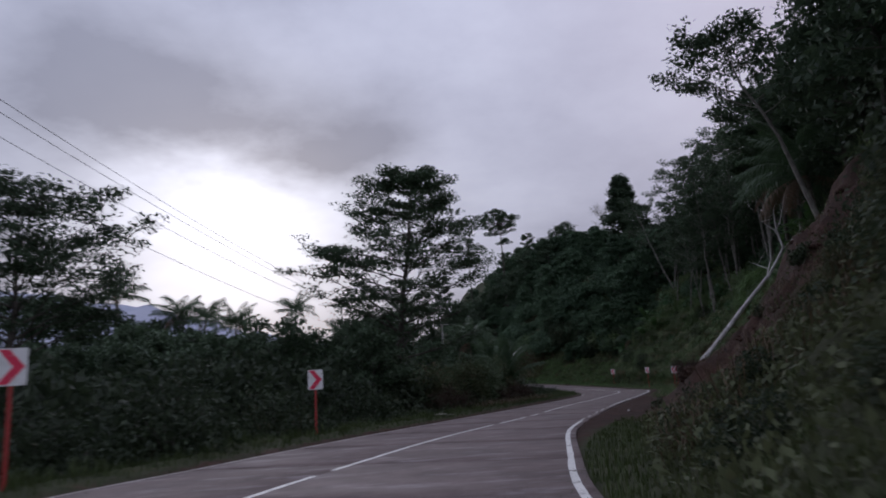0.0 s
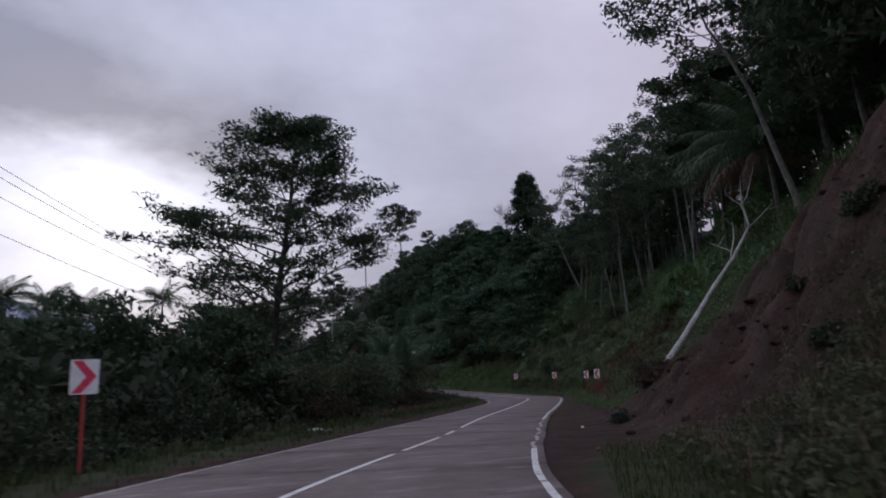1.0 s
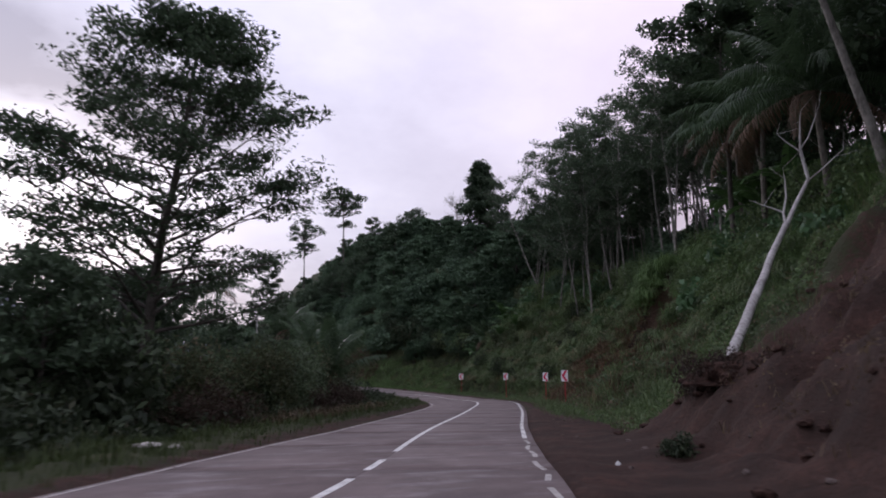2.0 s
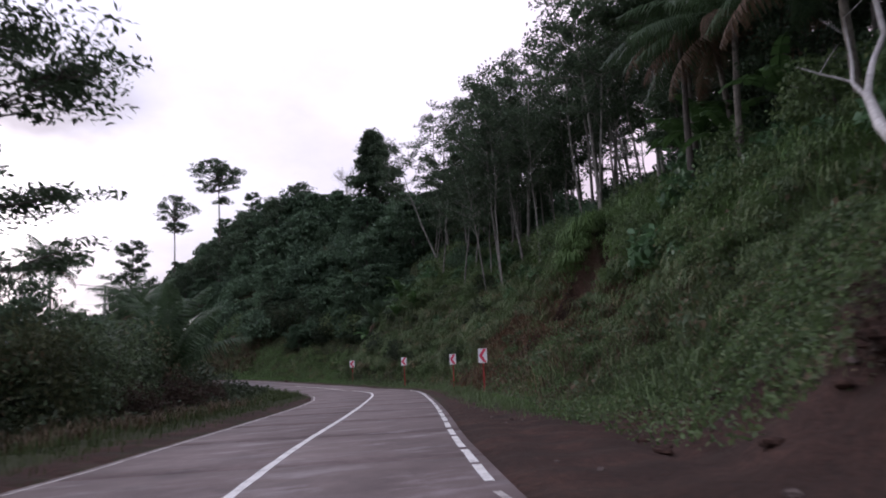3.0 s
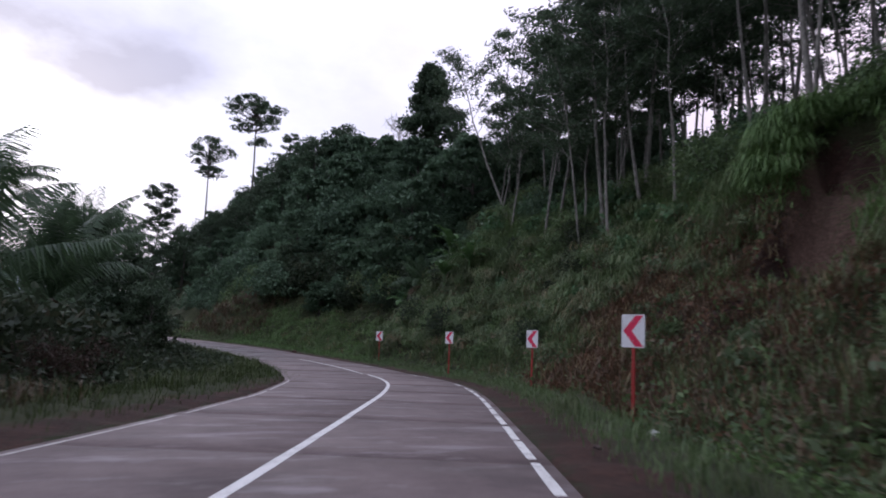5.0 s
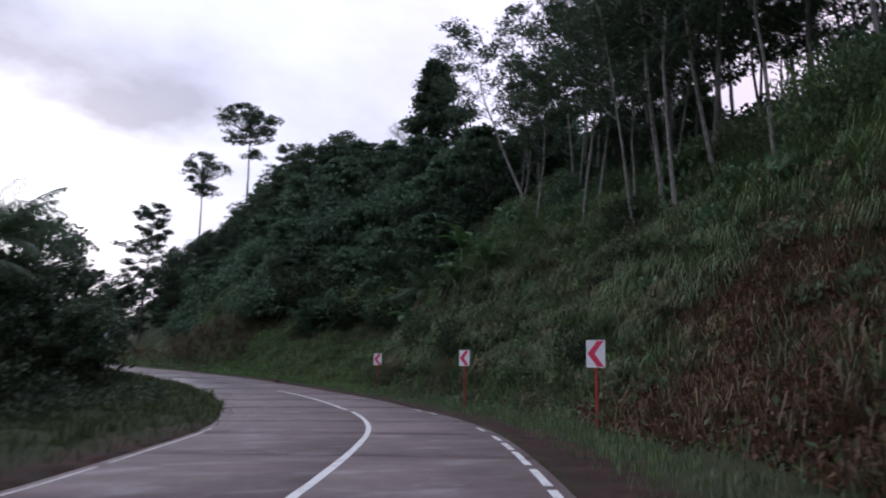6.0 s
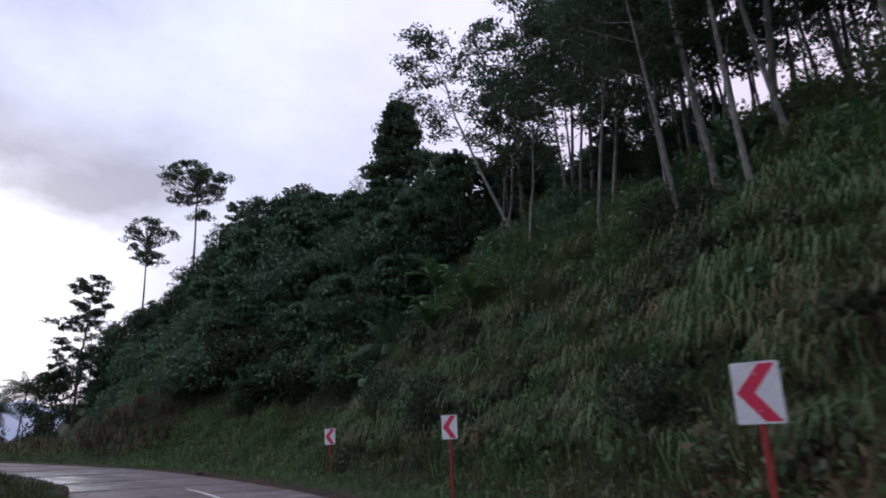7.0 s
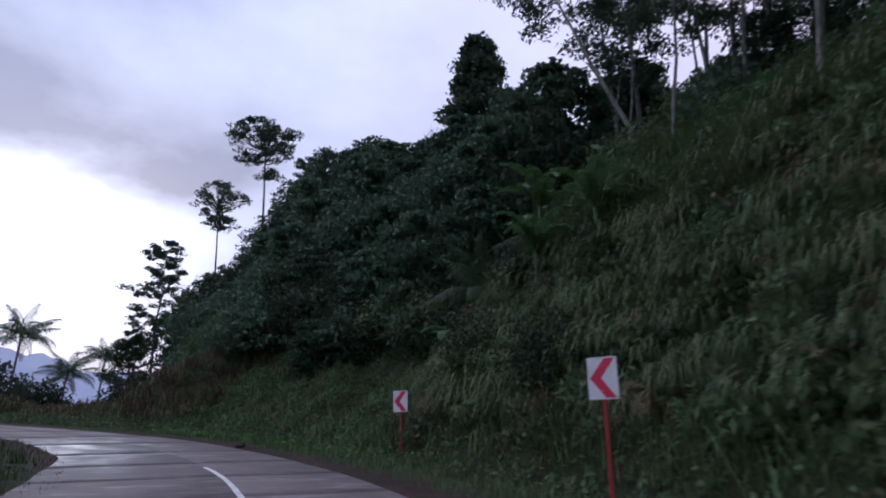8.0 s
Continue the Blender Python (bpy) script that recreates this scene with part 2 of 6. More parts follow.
GROUND = material("earth_and_grass", build_ground)
CONCRETE = material("road_concrete", build_concrete)
LINE = material("road_line_paint", build_line)
WORN_LINE = material("worn_line_paint", build_worn_line)
SIGN_WHITE = material("sign_white", build_paint((0.72, 0.72, 0.72), (0.48, 0.46, 0.43)))
SIGN_RED = material("sign_red", build_paint((0.66, 0.028, 0.085), (0.45, 0.03, 0.06)))
POST_RED = material("post_red", build_paint((0.34, 0.035, 0.03), (0.18, 0.03, 0.025)))
STEEL = material("galvanised_steel", lambda n: principled(n, (0.42, 0.42, 0.43), 0.45, metal=0.9))
WIRE = material("wire_black", lambda n: principled(n, (0.03, 0.03, 0.035), 0.6))
LITTER = material("litter_white", build_paint((0.75, 0.75, 0.73), (0.5, 0.47, 0.42), 0.5))
DULL_LITTER = material("litter_dull", build_paint((0.42, 0.39, 0.36), (0.22, 0.18, 0.15), 0.8))
POLE_GREY = material("pole_concrete", build_paint((0.34, 0.33, 0.31), (0.2, 0.19, 0.17), 0.85))
STONE = material("stone", lambda n: principled(n, n.ramp(n.noise(n.add("ShaderNodeTexCoord").outputs["Object"], 4.0, 5.0, 0.7), [(0.35, (0.05, 0.034, 0.03)), (0.65, (0.14, 0.105, 0.09))]), 0.9, n.noise(n.add("ShaderNodeTexCoord").outputs["Object"], 9.0, 5.0), 0.6, 0.03))


# Forest of the far ridge: distance haze is put into the pale blue-grey colour.
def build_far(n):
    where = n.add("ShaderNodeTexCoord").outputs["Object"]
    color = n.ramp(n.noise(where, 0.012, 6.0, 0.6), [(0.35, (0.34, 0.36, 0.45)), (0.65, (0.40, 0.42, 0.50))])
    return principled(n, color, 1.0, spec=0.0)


SOIL = material("clod_earth", lambda n: principled(n, n.ramp(n.noise(n.add("ShaderNodeTexCoord").outputs["Object"], 6.0, 5.0, 0.7), [(0.35, (0.016, 0.009, 0.007)), (0.65, (0.075, 0.042, 0.032))]), 0.95, n.noise(n.add("ShaderNodeTexCoord").outputs["Object"], 14.0, 5.0), 0.7, 0.04, spec=0.15))
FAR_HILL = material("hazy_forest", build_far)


# ---- mesh helpers ----
def part(name, data, mat, parent=None, label=""):
    """Links a mesh as one object under a thing. data: a bmesh, a mesh or (verts, faces)."""
    if isinstance(data, bpy.types.Mesh):
        me = data
    else:
        me = bpy.data.meshes.new(name)
        if isinstance(data, bmesh.types.BMesh):
            data.to_mesh(me)
            data.free()
        else:
            fill(me, *data)
        me.materials.append(mat)
    ob = new(name, me)
    if parent is not None:
        ob.parent = parent
    return tagged(ob, label)


def fill(me, verts, faces):
    """Fills a mesh from arrays; faces is one array (n, k) or a list of such arrays."""
    verts = np.asarray(verts, np.float32).reshape(-1, 3)
    groups = [np.asarray(f, np.int32) for f in (faces if isinstance(faces, list) else [faces]) if len(f)]
    me.vertices.add(len(verts))
    me.vertices.foreach_set("co", verts.ravel())
    loops = np.concatenate([g.ravel() for g in groups])
    sizes = np.concatenate([np.full(len(g), g.shape[1], np.int32) for g in groups])
    me.loops.add(len(loops))
    me.loops.foreach_set("vertex_index", loops)
    me.polygons.add(len(sizes))
    me.polygons.foreach_set("loop_start", np.concatenate([[0], np.cumsum(sizes)[:-1]]).astype(np.int32))
    me.update(calc_edges=True)
    me.validate()


def smooth(ob):
    ob.data.polygons.foreach_set("use_smooth", np.ones(len(ob.data.polygons), bool))
    return ob


def thing(name, m, label, category, group="", kind=""):
    ob = new(name)
    ob.matrix_world = m
    return tagged(ob, label, category, group, kind)


class Pile:
    """Collects pieces of geometry to be joined into one mesh."""

    def __init__(self):
        self.v, self.q, self.t, self.n = [], [], [], 0

    def put(self, verts, quads=None, tris=None):
        verts = np.asarray(verts, float).reshape(-1, 3)
        if quads is not None and len(quads):
            self.q.append(np.asarray(quads) + self.n)
        if tris is not None and len(tris):
            self.t.append(np.asarray(tris) + self.n)
        self.v.append(verts)
        self.n += len(verts)

    def data(self):
        faces = []
        if self.q:
            faces.append(np.concatenate(self.q))
        if self.t:
            faces.append(np.concatenate(self.t))
        return np.concatenate(self.v), faces


def tube(pile, points, radii, sides=6):
    """A tapered limb along points."""
    p = np.asarray(points, float)
    d = np.gradient(p, axis=0)
    d /= np.linalg.norm(d, axis=1, keepdims=True) + 1e-9
    ref = np.array([0.31, 0.95, 0.05]) if abs(d[0, 2]) > 0.7 else np.array([0, 0, 1.0])
    a = np.cross(d, ref)
    a /= np.linalg.norm(a, axis=1, keepdims=True) + 1e-9
    b = np.cross(d, a)
    ang = np.arange(sides) * 2 * np.pi / sides
    ring = p[:, None] + (a[:, None] * np.cos(ang)[:, None] + b[:, None] * np.sin(ang)[:, None]) * np.asarray(radii)[:, None, None]
    k, n = np.arange(sides), len(p)
    quads = [np.stack([i * sides + k, i * sides + (k + 1) % sides, (i + 1) * sides + (k + 1) % sides, (i + 1) * sides + k], 1) for i in range(n - 1)]
    pile.put(ring.reshape(-1, 3), np.concatenate(quads))


def welded(verts, faces):
    """Joins vertices that lie in one place; quads that lose a corner become triangles."""
    keys, first, index = np.unique(np.round(verts, 4), axis=0, return_index=True, return_inverse=True)
    index = index.ravel()
    quads, tris = [], []
    for group in faces:
        for f in index[group]:
            loop = [int(v) for k, v in enumerate(f) if v != f[k - 1]]
            if len(loop) == 4:
                quads.append(loop)
            elif len(loop) == 3:
                tris.append(loop)
    return verts[first], [np.array(g) for g in (quads, tris) if g]


def leaves(pile, centres, length, width, rng, droop=0.2, flat=0.6):
    """One folded leaf at each centre, turned at random; flat: how level they lie."""
    n = len(centres)
    az = rng.uniform(0, 2 * np.pi, n)
    tilt = rng.normal(-droop, 0.9 * (1 - flat) + 0.15, n)
    roll = rng.normal(0, 0.9 * (1 - flat) + 0.2, n)
    f = np.stack([np.cos(az) * np.cos(tilt), np.sin(az) * np.cos(tilt), np.sin(tilt)], 1)
    s = np.stack([-np.sin(az), np.cos(az), np.zeros(n)], 1)
    u = np.cross(f, s)
    s = s * np.cos(roll)[:, None] + u * np.sin(roll)[:, None]
    size = rng.uniform(0.6, 1.3, n)[:, None]
    L, Wd = f * length * size, s * width * size * 0.5
    c = np.asarray(centres)
    v = np.stack([c - L * 0.5, c + Wd - L * 0.05, c + L * 0.5 - u * 0.12 * length, c - Wd - L * 0.05], 1)
    pile.put(v.reshape(-1, 3), (np.arange(n)[:, None] * 4 + np.arange(4)))


# ---- the road's line ----
CENTRE = [(-9, -45), (-7.5, -25), (-6.0, -10), (-4.7, 2), (-3.1, 10.7), (-2.2, 13.9), (-0.8, 18.9), (1.0, 23.9), (2.7, 28.0), (4.4, 32.4), (5.8, 36.6), (7.8, 42.2), (9.3, 46.0),
          (11.0, 50.3), (12.7, 54.7), (14.3, 59), (16.2, 64.2), (17.9, 69), (19.8, 75.6), (20.9, 83.4), (20.9, 90), (19.6, 98.2), (17.3, 105), (13.5, 111.5), (8.0, 117), (0, 121.5), (-10, 125), (-25, 128), (-60, 131), (-110, 134)]


def spline(points, step=0.5):
    p = np.array(points, float)
    p = np.vstack([2 * p[0] - p[1], p, 2 * p[-1] - p[-2]])
    out = []
    for i in range(1, len(p) - 2):
        n = max(2, int(np.linalg.norm(p[i + 1] - p[i]) / step))
        t = np.linspace(0, 1, n, endpoint=False)[:, None]
        a, b, c, d = p[i - 1], p[i], p[i + 1], p[i + 2]
        out.append(0.5 * (2 * b + (c - a) * t + (2 * a - 5 * b + 4 * c - d) * t ** 2 + (3 * b - a - 3 * c + d) * t ** 3))
    out = np.vstack(out)
    ker = np.ones(9) / 9
    pad = np.vstack([np.repeat(out[:1], 4, 0), out, np.repeat(out[-1:], 4, 0)])
    return np.stack([np.convolve(pad[:, k], ker, "valid") for k in (0, 1)], 1)


LINE_XY = spline(CENTRE)
STEP = np.linalg.norm(np.diff(LINE_XY, axis=0), axis=1)
ARC = np.concatenate([[0], np.cumsum(STEP)])
TAN = np.gradient(LINE_XY, axis=0)
TAN /= np.linalg.norm(TAN, axis=1, keepdims=True)
SIDE = np.stack([TAN[:, 1], -TAN[:, 0]], 1)      # to the right of the way


def along(y):
    """The arc length at which the road passes y, for its northward stretch."""
    k = np.where(LINE_XY[:, 0] > -10)[0]
    return ARC[k[np.argmin(np.abs(LINE_XY[k, 1] - y))]]


RISE_S = [along(87), along(99), along(105), along(110), along(114), along(121), along(121) + 40, along(121) + 120]
RISE_Z = [0.0, 0.45, 0.80, 1.20, 1.55, 2.4, 4.6, 7.5]
RIGHT_Y, RIGHT_W = [0, 8.7, 12.3, 18.6, 22.2, 27.8, 33, 40, 120], [6.0, 5.27, 4.84, 4.2, 3.65, 3.1, 2.9, 3.0, 3.05]
LEFT_Y, LEFT_W = [0, 12, 15, 20, 27, 33, 37, 41, 60, 66, 70, 74, 79, 85, 93, 99, 104], [4.5, 4.26, 3.97, 3.77, 3.75, 3.65, 3.3, 2.95, 2.95, 3.2, 3.6, 3.9, 4.3, 4.8, 4.5, 4.3, 3.5]
RIGHT_S, LEFT_S = [along(y) for y in RIGHT_Y], [along(y) for y in LEFT_Y]


def road_z(s):
    return np.interp(s, RISE_S, RISE_Z)


def on_road(s, d, lift=0.0):
    """Places at arc length s and offset d to the right of the centre line."""
    s, d = np.broadcast_arrays(np.asarray(s, float), np.asarray(d, float))
    x = np.interp(s, ARC, LINE_XY[:, 0]) + d * np.interp(s, ARC, SIDE[:, 0])
    y = np.interp(s, ARC, LINE_XY[:, 1]) + d * np.interp(s, ARC, SIDE[:, 1])
    return np.stack([x, y, road_z(s) + lift - 0.004 * np.abs(d)], -1)


def to_road(x, y):
    """Arc length and offset of places, by the nearest point of the centre line."""
    x, y = np.asarray(x, float).ravel(), np.asarray(y, float).ravel()
    s, d = np.empty(len(x)), np.empty(len(x))
    q = LINE_XY[::2]
    for i in range(0, len(x), 4000):
        dx, dy = x[i:i + 4000, None] - q[:, 0], y[i:i + 4000, None] - q[:, 1]
        k = np.argmin(dx * dx + dy * dy, 1)
        r = np.arange(len(k))
        s[i:i + 4000] = ARC[::2][k] + dx[r, k] * TAN[::2][k, 0] + dy[r, k] * TAN[::2][k, 1]
        d[i:i + 4000] = dx[r, k] * SIDE[::2][k, 0] + dy[r, k] * SIDE[::2][k, 1]
    return s, d


# ---- the lie of the land ----
U = [0, 1, 3, 6, 10, 16, 25, 40, 80, 200]        # metres past the foot of the bank
BANK = [(0, 5.5, [0, .5, 1.8, 4.2, 7.5, 10.5, 13, 15, 20, 28]),
        (12, 6.2, [0, .7, 2.3, 5.0, 8.5, 11.0, 13, 15, 20, 28]),
        (19, 6.6, [0, .4, 1.7, 4.6, 8.4, 11.0, 13, 15, 20, 28]),
        (25, 7.2, [0, .4, 2.0, 5.8, 9.0, 11.3, 13, 15, 20, 28]),
        (31, 5.3, [0, .3, 2.2, 6.6, 9.5, 11.5, 13.5, 15, 20, 28]),
        (36, 5.3, [0, .3, 2.0, 5.6, 8.8, 11.3, 13.5, 15, 20, 28]),
        (43, 6.5, [0, .5, 1.7, 4.2, 8.8, 12.0, 14, 15.5, 20, 28]),
        (57, 6.0, [0, .4, 1.3, 3.3, 8.6, 12.4, 14.3, 15.5, 20, 30]),
        (67, 5.6, [0, .6, 1.8, 4.2, 9.8, 13.0, 15.0, 17, 24, 34]),
        (78, 6.2, [0, 1.0, 2.9, 5.8, 10.2, 13.5, 16.5, 20, 27, 36]),
        (90, 6.4, [0, 1.3, 4.2, 8.0, 10.8, 14.5, 18.0, 22, 30, 40]),
        (97, 6.4, [0, 1.3, 4.4, 8.6, 11.8, 16.0, 20.0, 24, 33, 43]),
        (102.5, 6.6, [0, .6, 1.7, 3.2, 7.5, 15.5, 21.0, 25, 34, 44]),
        (112, 6.5, [0, .6, 1.7, 3.4, 7.5, 14.5, 21.0, 26, 34, 44])]
BANK_S = [along(y) for y, _, _ in BANK] + [along(121), along(121) + 16, along(121) + 40, along(121) + 100]
BANK_TOE = [t for _, t, _ in BANK] + [6.5, 6.5, 6.5, 6.5]
BANK_H = [h for _, _, h in BANK] + [[0, .8, 2.4, 5.5, 10.0, 15, 21, 26, 34, 44], [0, .8, 2.4, 5.5, 10.0, 15, 21, 26, 34, 44],
                                    [0, .2, .5, 1.0, 2.0, 3, 4, 5, 6, 7], [0, .2, .4, .6, 1.0, 1, 1, 1, 1, 2]]
LEFT_D = [0, 4.3, 6, 9, 14, 22, 40, 90, 250]
LEFT_H = [0, 0.02, 0.10, -0.3, -1.4, -3.0, -4.0, -3.0, 0.0]


def bumps(x, y):
    return 0.30 * np.sin(x * 1.33 + 2.1 * np.sin(y * 0.81)) * np.sin(y * 1.21 + 1.5 * np.sin(x * 0.93)) + 0.45 * np.sin(x * 0.71 + 1.3 * np.sin(y * 0.43)) * np.sin(y * 0.63 + 0.8 * np.sin(x * 0.37)) + 0.15 * np.sin(x * 2.1 + y * 0.9) * np.sin(y * 1.7 - x * 0.6)


def value_noise(x, y, seed=0):
    """Smooth lattice noise from -1 to 1."""
    i, j = np.floor(x), np.floor(y)
    u, v = x - i, y - j
    u, v = u * u * (3 - 2 * u), v * v * (3 - 2 * v)

    def corner(a, b):
        h = np.sin((i + a) * 127.1 + (j + b) * 311.7 + seed * 74.7) * 43758.5453
        return (h - np.floor(h)) * 2 - 1
    return (corner(0, 0) * (1 - u) + corner(1, 0) * u) * (1 - v) + (corner(0, 1) * (1 - u) + corner(1, 1) * u) * v


def crags(x, y):
    """Gullies, ledges and hollows of the cut bank."""
    return 0.55 * value_noise(x / 3.1, y / 3.6, 1) + 0.38 * np.abs(value_noise(x / 1.7, y / 1.5, 2)) + 0.22 * value_noise(x / 0.8, y / 0.75, 3) - 0.15


def scarp(x, y):
    """One inside the bare hollow that has slid out of the bank, nought outside."""
    x2, y2 = x + 0.35 * value_noise(x / 1.1, y / 1.1, 6), y + 0.45 * value_noise(x / 1.3, y / 1.2, 7)
    line = 64.4 + 0.34 * (x2 - 28)
    return np.clip((line - y2) / 0.45, 0, 1) * np.clip((y2 - line + 4.6) / 1.8, 0, 1) * np.clip((x2 - 27.2) / 1.2, 0, 1) * np.clip((35.0 - x2) / 0.5, 0, 1)


def hill_end(x, y):
    """How far a place lies inside the end of the hill beyond the bend."""
    return x - (21 - 0.23 * (y - 77)) - 5.5 * np.clip((y - 116) / 20, 0, 1)


def ground_z(x, y):
    """Height of the ground."""
    x, y = np.asarray(x, float).ravel(), np.asarray(y, float).ravel()
    s, d = to_road(x, y)
    table = np.array(BANK_H)
    toe = np.interp(s, BANK_S, BANK_TOE)
    u = np.clip(d - toe, 0, 199)
    k = np.clip(np.searchsorted(BANK_S, s) - 1, 0, len(BANK_S) - 2)
    f = np.clip((s - np.array(BANK_S)[k]) / (np.array(BANK_S)[k + 1] - np.array(BANK_S)[k]), 0, 1)
    j = np.clip(np.searchsorted(U, u, side="right") - 1, 0, len(U) - 2)
    g = (u - np.array(U)[j]) / (np.array(U)[j + 1] - np.array(U)[j])
    hill = (table[k, j] * (1 - g) + table[k, j + 1] * g) * (1 - f) + (table[k + 1, j] * (1 - g) + table[k + 1, j + 1] * g) * f
    spur = hill_end(x, y) + 2.0 * np.sin(y * 0.31) * np.sin(x * 0.4 + y * 0.17)       # the hill ends along this line
    end = 0.3 + 1.22 * np.maximum(spur, 0)
    hill = np.where((s > along(104)) & (y > 104), np.minimum(hill, end), hill)
    left = np.interp(-d, LEFT_D, LEFT_H)
    left = left + 0.25 * np.exp(-((d + 8.2) / 2.2) ** 2) * np.clip((s - along(68)) / 6, 0, 1) * np.clip((along(106) - s) / 5, 0, 1)
    rough_amt = np.clip((np.abs(d) - np.where(d > 0, toe - 0.5, 6.0)) / 3.0, 0, 1)
    wr, wl = np.interp(s, RIGHT_S, RIGHT_W), np.interp(s, LEFT_S, LEFT_W)
    hill = hill + 0.9 * np.exp(-((x - 13.4) / 1.8) ** 2 - ((y - 34.0) / 2.0) ** 2)
    hill = hill + 1.9 * np.exp(-((x - 31.3) / 2.4) ** 2 - ((y - 67.4) / 2.2) ** 2)
    hill = hill - 0.8 * np.exp(-((x - 28.0) / 2.4) ** 2 - ((y - 60.2) / 2.4) ** 2)
    hollow = scarp(x, y)
    hill = hill * (1 - hollow) + np.minimum(hill, 2.3 + 0.90 * np.clip(x - 28, -2, 5.2) + 0.12 * np.clip(x - 33.2, 0, 9)) * hollow
    hill = hill - 2.0 * np.exp(-((x - 14.9) / 2.3) ** 2 - ((y - 28.2) / 3.4) ** 2) - 0.5 * np.exp(-((x - 12.8) / 0.9) ** 2 - ((y - 32.3) / 1.6) ** 2)
    slip = np.exp(-((y - 30) / 8.0) ** 2) * np.clip((d - toe) / 2.0, 0, 1) * np.clip((20 - d) / 4.0, 0, 1)
    hill = hill + slip * (0.28 * np.sin(x * 2.3 + 1.7 * np.sin(y * 1.9)) * np.sin(y * 2.6 + x) + 0.14 * np.sin(x * 5.1 + y * 2.2) * np.sin(y * 4.7 - x * 1.9))
    bank_amt = np.where(d > 0, np.clip((d - toe - 0.3) / 2.5, 0, 1), 0) * np.clip((45 - d) / 8, 0, 1)
    hill = hill + crags(x, y) * bank_amt * np.where(y < 22, 0.45, 1.0) * (1 + 0.8 * slip)
    under = np.where((d < wr + 0.25) & (d > -wl - 0.25), -0.16, 0.0)
    crumble = 0.05 * np.sin(x * 3.1 + y) * np.sin(y * 2.7 - x * 1.3)
    return road_z(s) + np.where(d > 0, hill, left) + bumps(x, y) * rough_amt + under + np.where(under < 0, 0, crumble - 0.03)


def steps(edges):
    out = []
    for a, b, h in edges:
        out.append(np.arange(a, b, h))
    return np.concatenate(out + [[edges[-1][1]]])


GX = steps([(-2500, -400, 300), (-400, -120, 28), (-120, -40, 5), (-40, -12, 1.5), (-12, 5, 0.5), (5, 36, 0.25), (36, 48, 0.5), (48, 80, 2), (80, 200, 12), (200, 2500, 300)])
GY = steps([(-2500, -300, 300), (-300, -60, 24), (-60, -6, 3), (-6, 12, 0.5), (12, 78, 0.25), (78, 125, 0.5), (125, 160, 1.2), (160, 260, 4), (260, 500, 30), (500, 3000, 300)])
mx, my = np.meshgrid(GX, GY)
gz = ground_z(mx, my)
gs, gd = to_road(mx, my)
flat_far = np.clip((np.hypot(mx.ravel(), my.ravel() - 60) - 260) / 200, 0, 1)
gz = gz * (1 - flat_far)
nx, ny = len(GX), len(GY)
ii = (np.arange(ny - 1)[:, None] * nx + np.arange(nx - 1)).ravel()
ground = part("ground", (np.stack([mx.ravel(), my.ravel(), gz], 1), np.stack([ii, ii + 1, ii + 1 + nx, ii + nx], 1)), GROUND)
smooth(ground)
tagged(ground, "reddish earth and rough grass hillside beside the road", "ground", kind="structure")


def soil_share(x, y, s, d):
    """Where bare red earth shows: verges, the slip at the white tree, the cut faces."""
    toe = np.interp(s, BANK_S, BANK_TOE)
    verge = 0.62 * np.exp(-((np.abs(d) - 3.9) / 1.0) ** 2)
    slip = 1.1 * np.exp(-((y - 28) / np.where(y > 28, 5.0, 6.0)) ** 2) * (d > 2.5) * np.clip(1.9 - (d - toe) / 12, 0, 1) * np.clip(0.25 + (d - toe) / 5 + (y - 21) / 6, 0, 1)
    apron = 0.85 * np.exp(-((y - 39) / 9.0) ** 2) * (d > 2.5) * np.clip((8.2 - d) / 1.6, 0, 1)
    scar = 1.3 * scarp(x, y) + 0.8 * np.exp(-((x - 28.6) / 3.0) ** 2 - ((y - 62.5) / 3.8) ** 2)
    face = 0.72 * np.exp(-((d - toe - 2.5) / 2.0) ** 2) * np.exp(-((y - 69) / 7.0) ** 2)
    far = 0.45 * np.exp(-((x - 14) / 7) ** 2 - ((y - 128) / 6) ** 2)
    return np.clip(0.08 + verge + slip + apron + scar + face + far, 0, 1)


def rust_share(x, y, s, d):
    """Where withered rust-brown growth hangs on the cut face."""
    u = d - np.interp(s, BANK_S, BANK_TOE)
    patch = 0.85 + 0.75 * value_noise(x / 1.9, y / 2.3, 9) - 0.50 * np.clip((y - 73) / 4, 0, 1)
    lower = 0.32 * np.exp(-((y - 57.5) / 4.0) ** 2) * np.clip(1.5 - np.abs(u - 5.0) / 4.0, 0, 1)
    return np.clip((1.25 * np.exp(-((y - 69.5) / 9.5) ** 2) * np.clip((81 - y) / 5, 0, 1) * np.clip(1.5 - u / 6.5, 0, 1) + lower) * (u > 0) * patch, 0, 1)


soil = ground.data.attributes.new("soil", "FLOAT", "POINT")
soil.data.foreach_set("value", soil_share(mx.ravel(), my.ravel(), gs, gd).astype(np.float32))

# ---- concrete road ----
road = thing("road", Matrix(), "worn grey concrete two-lane road bending uphill", "road", kind="structure")


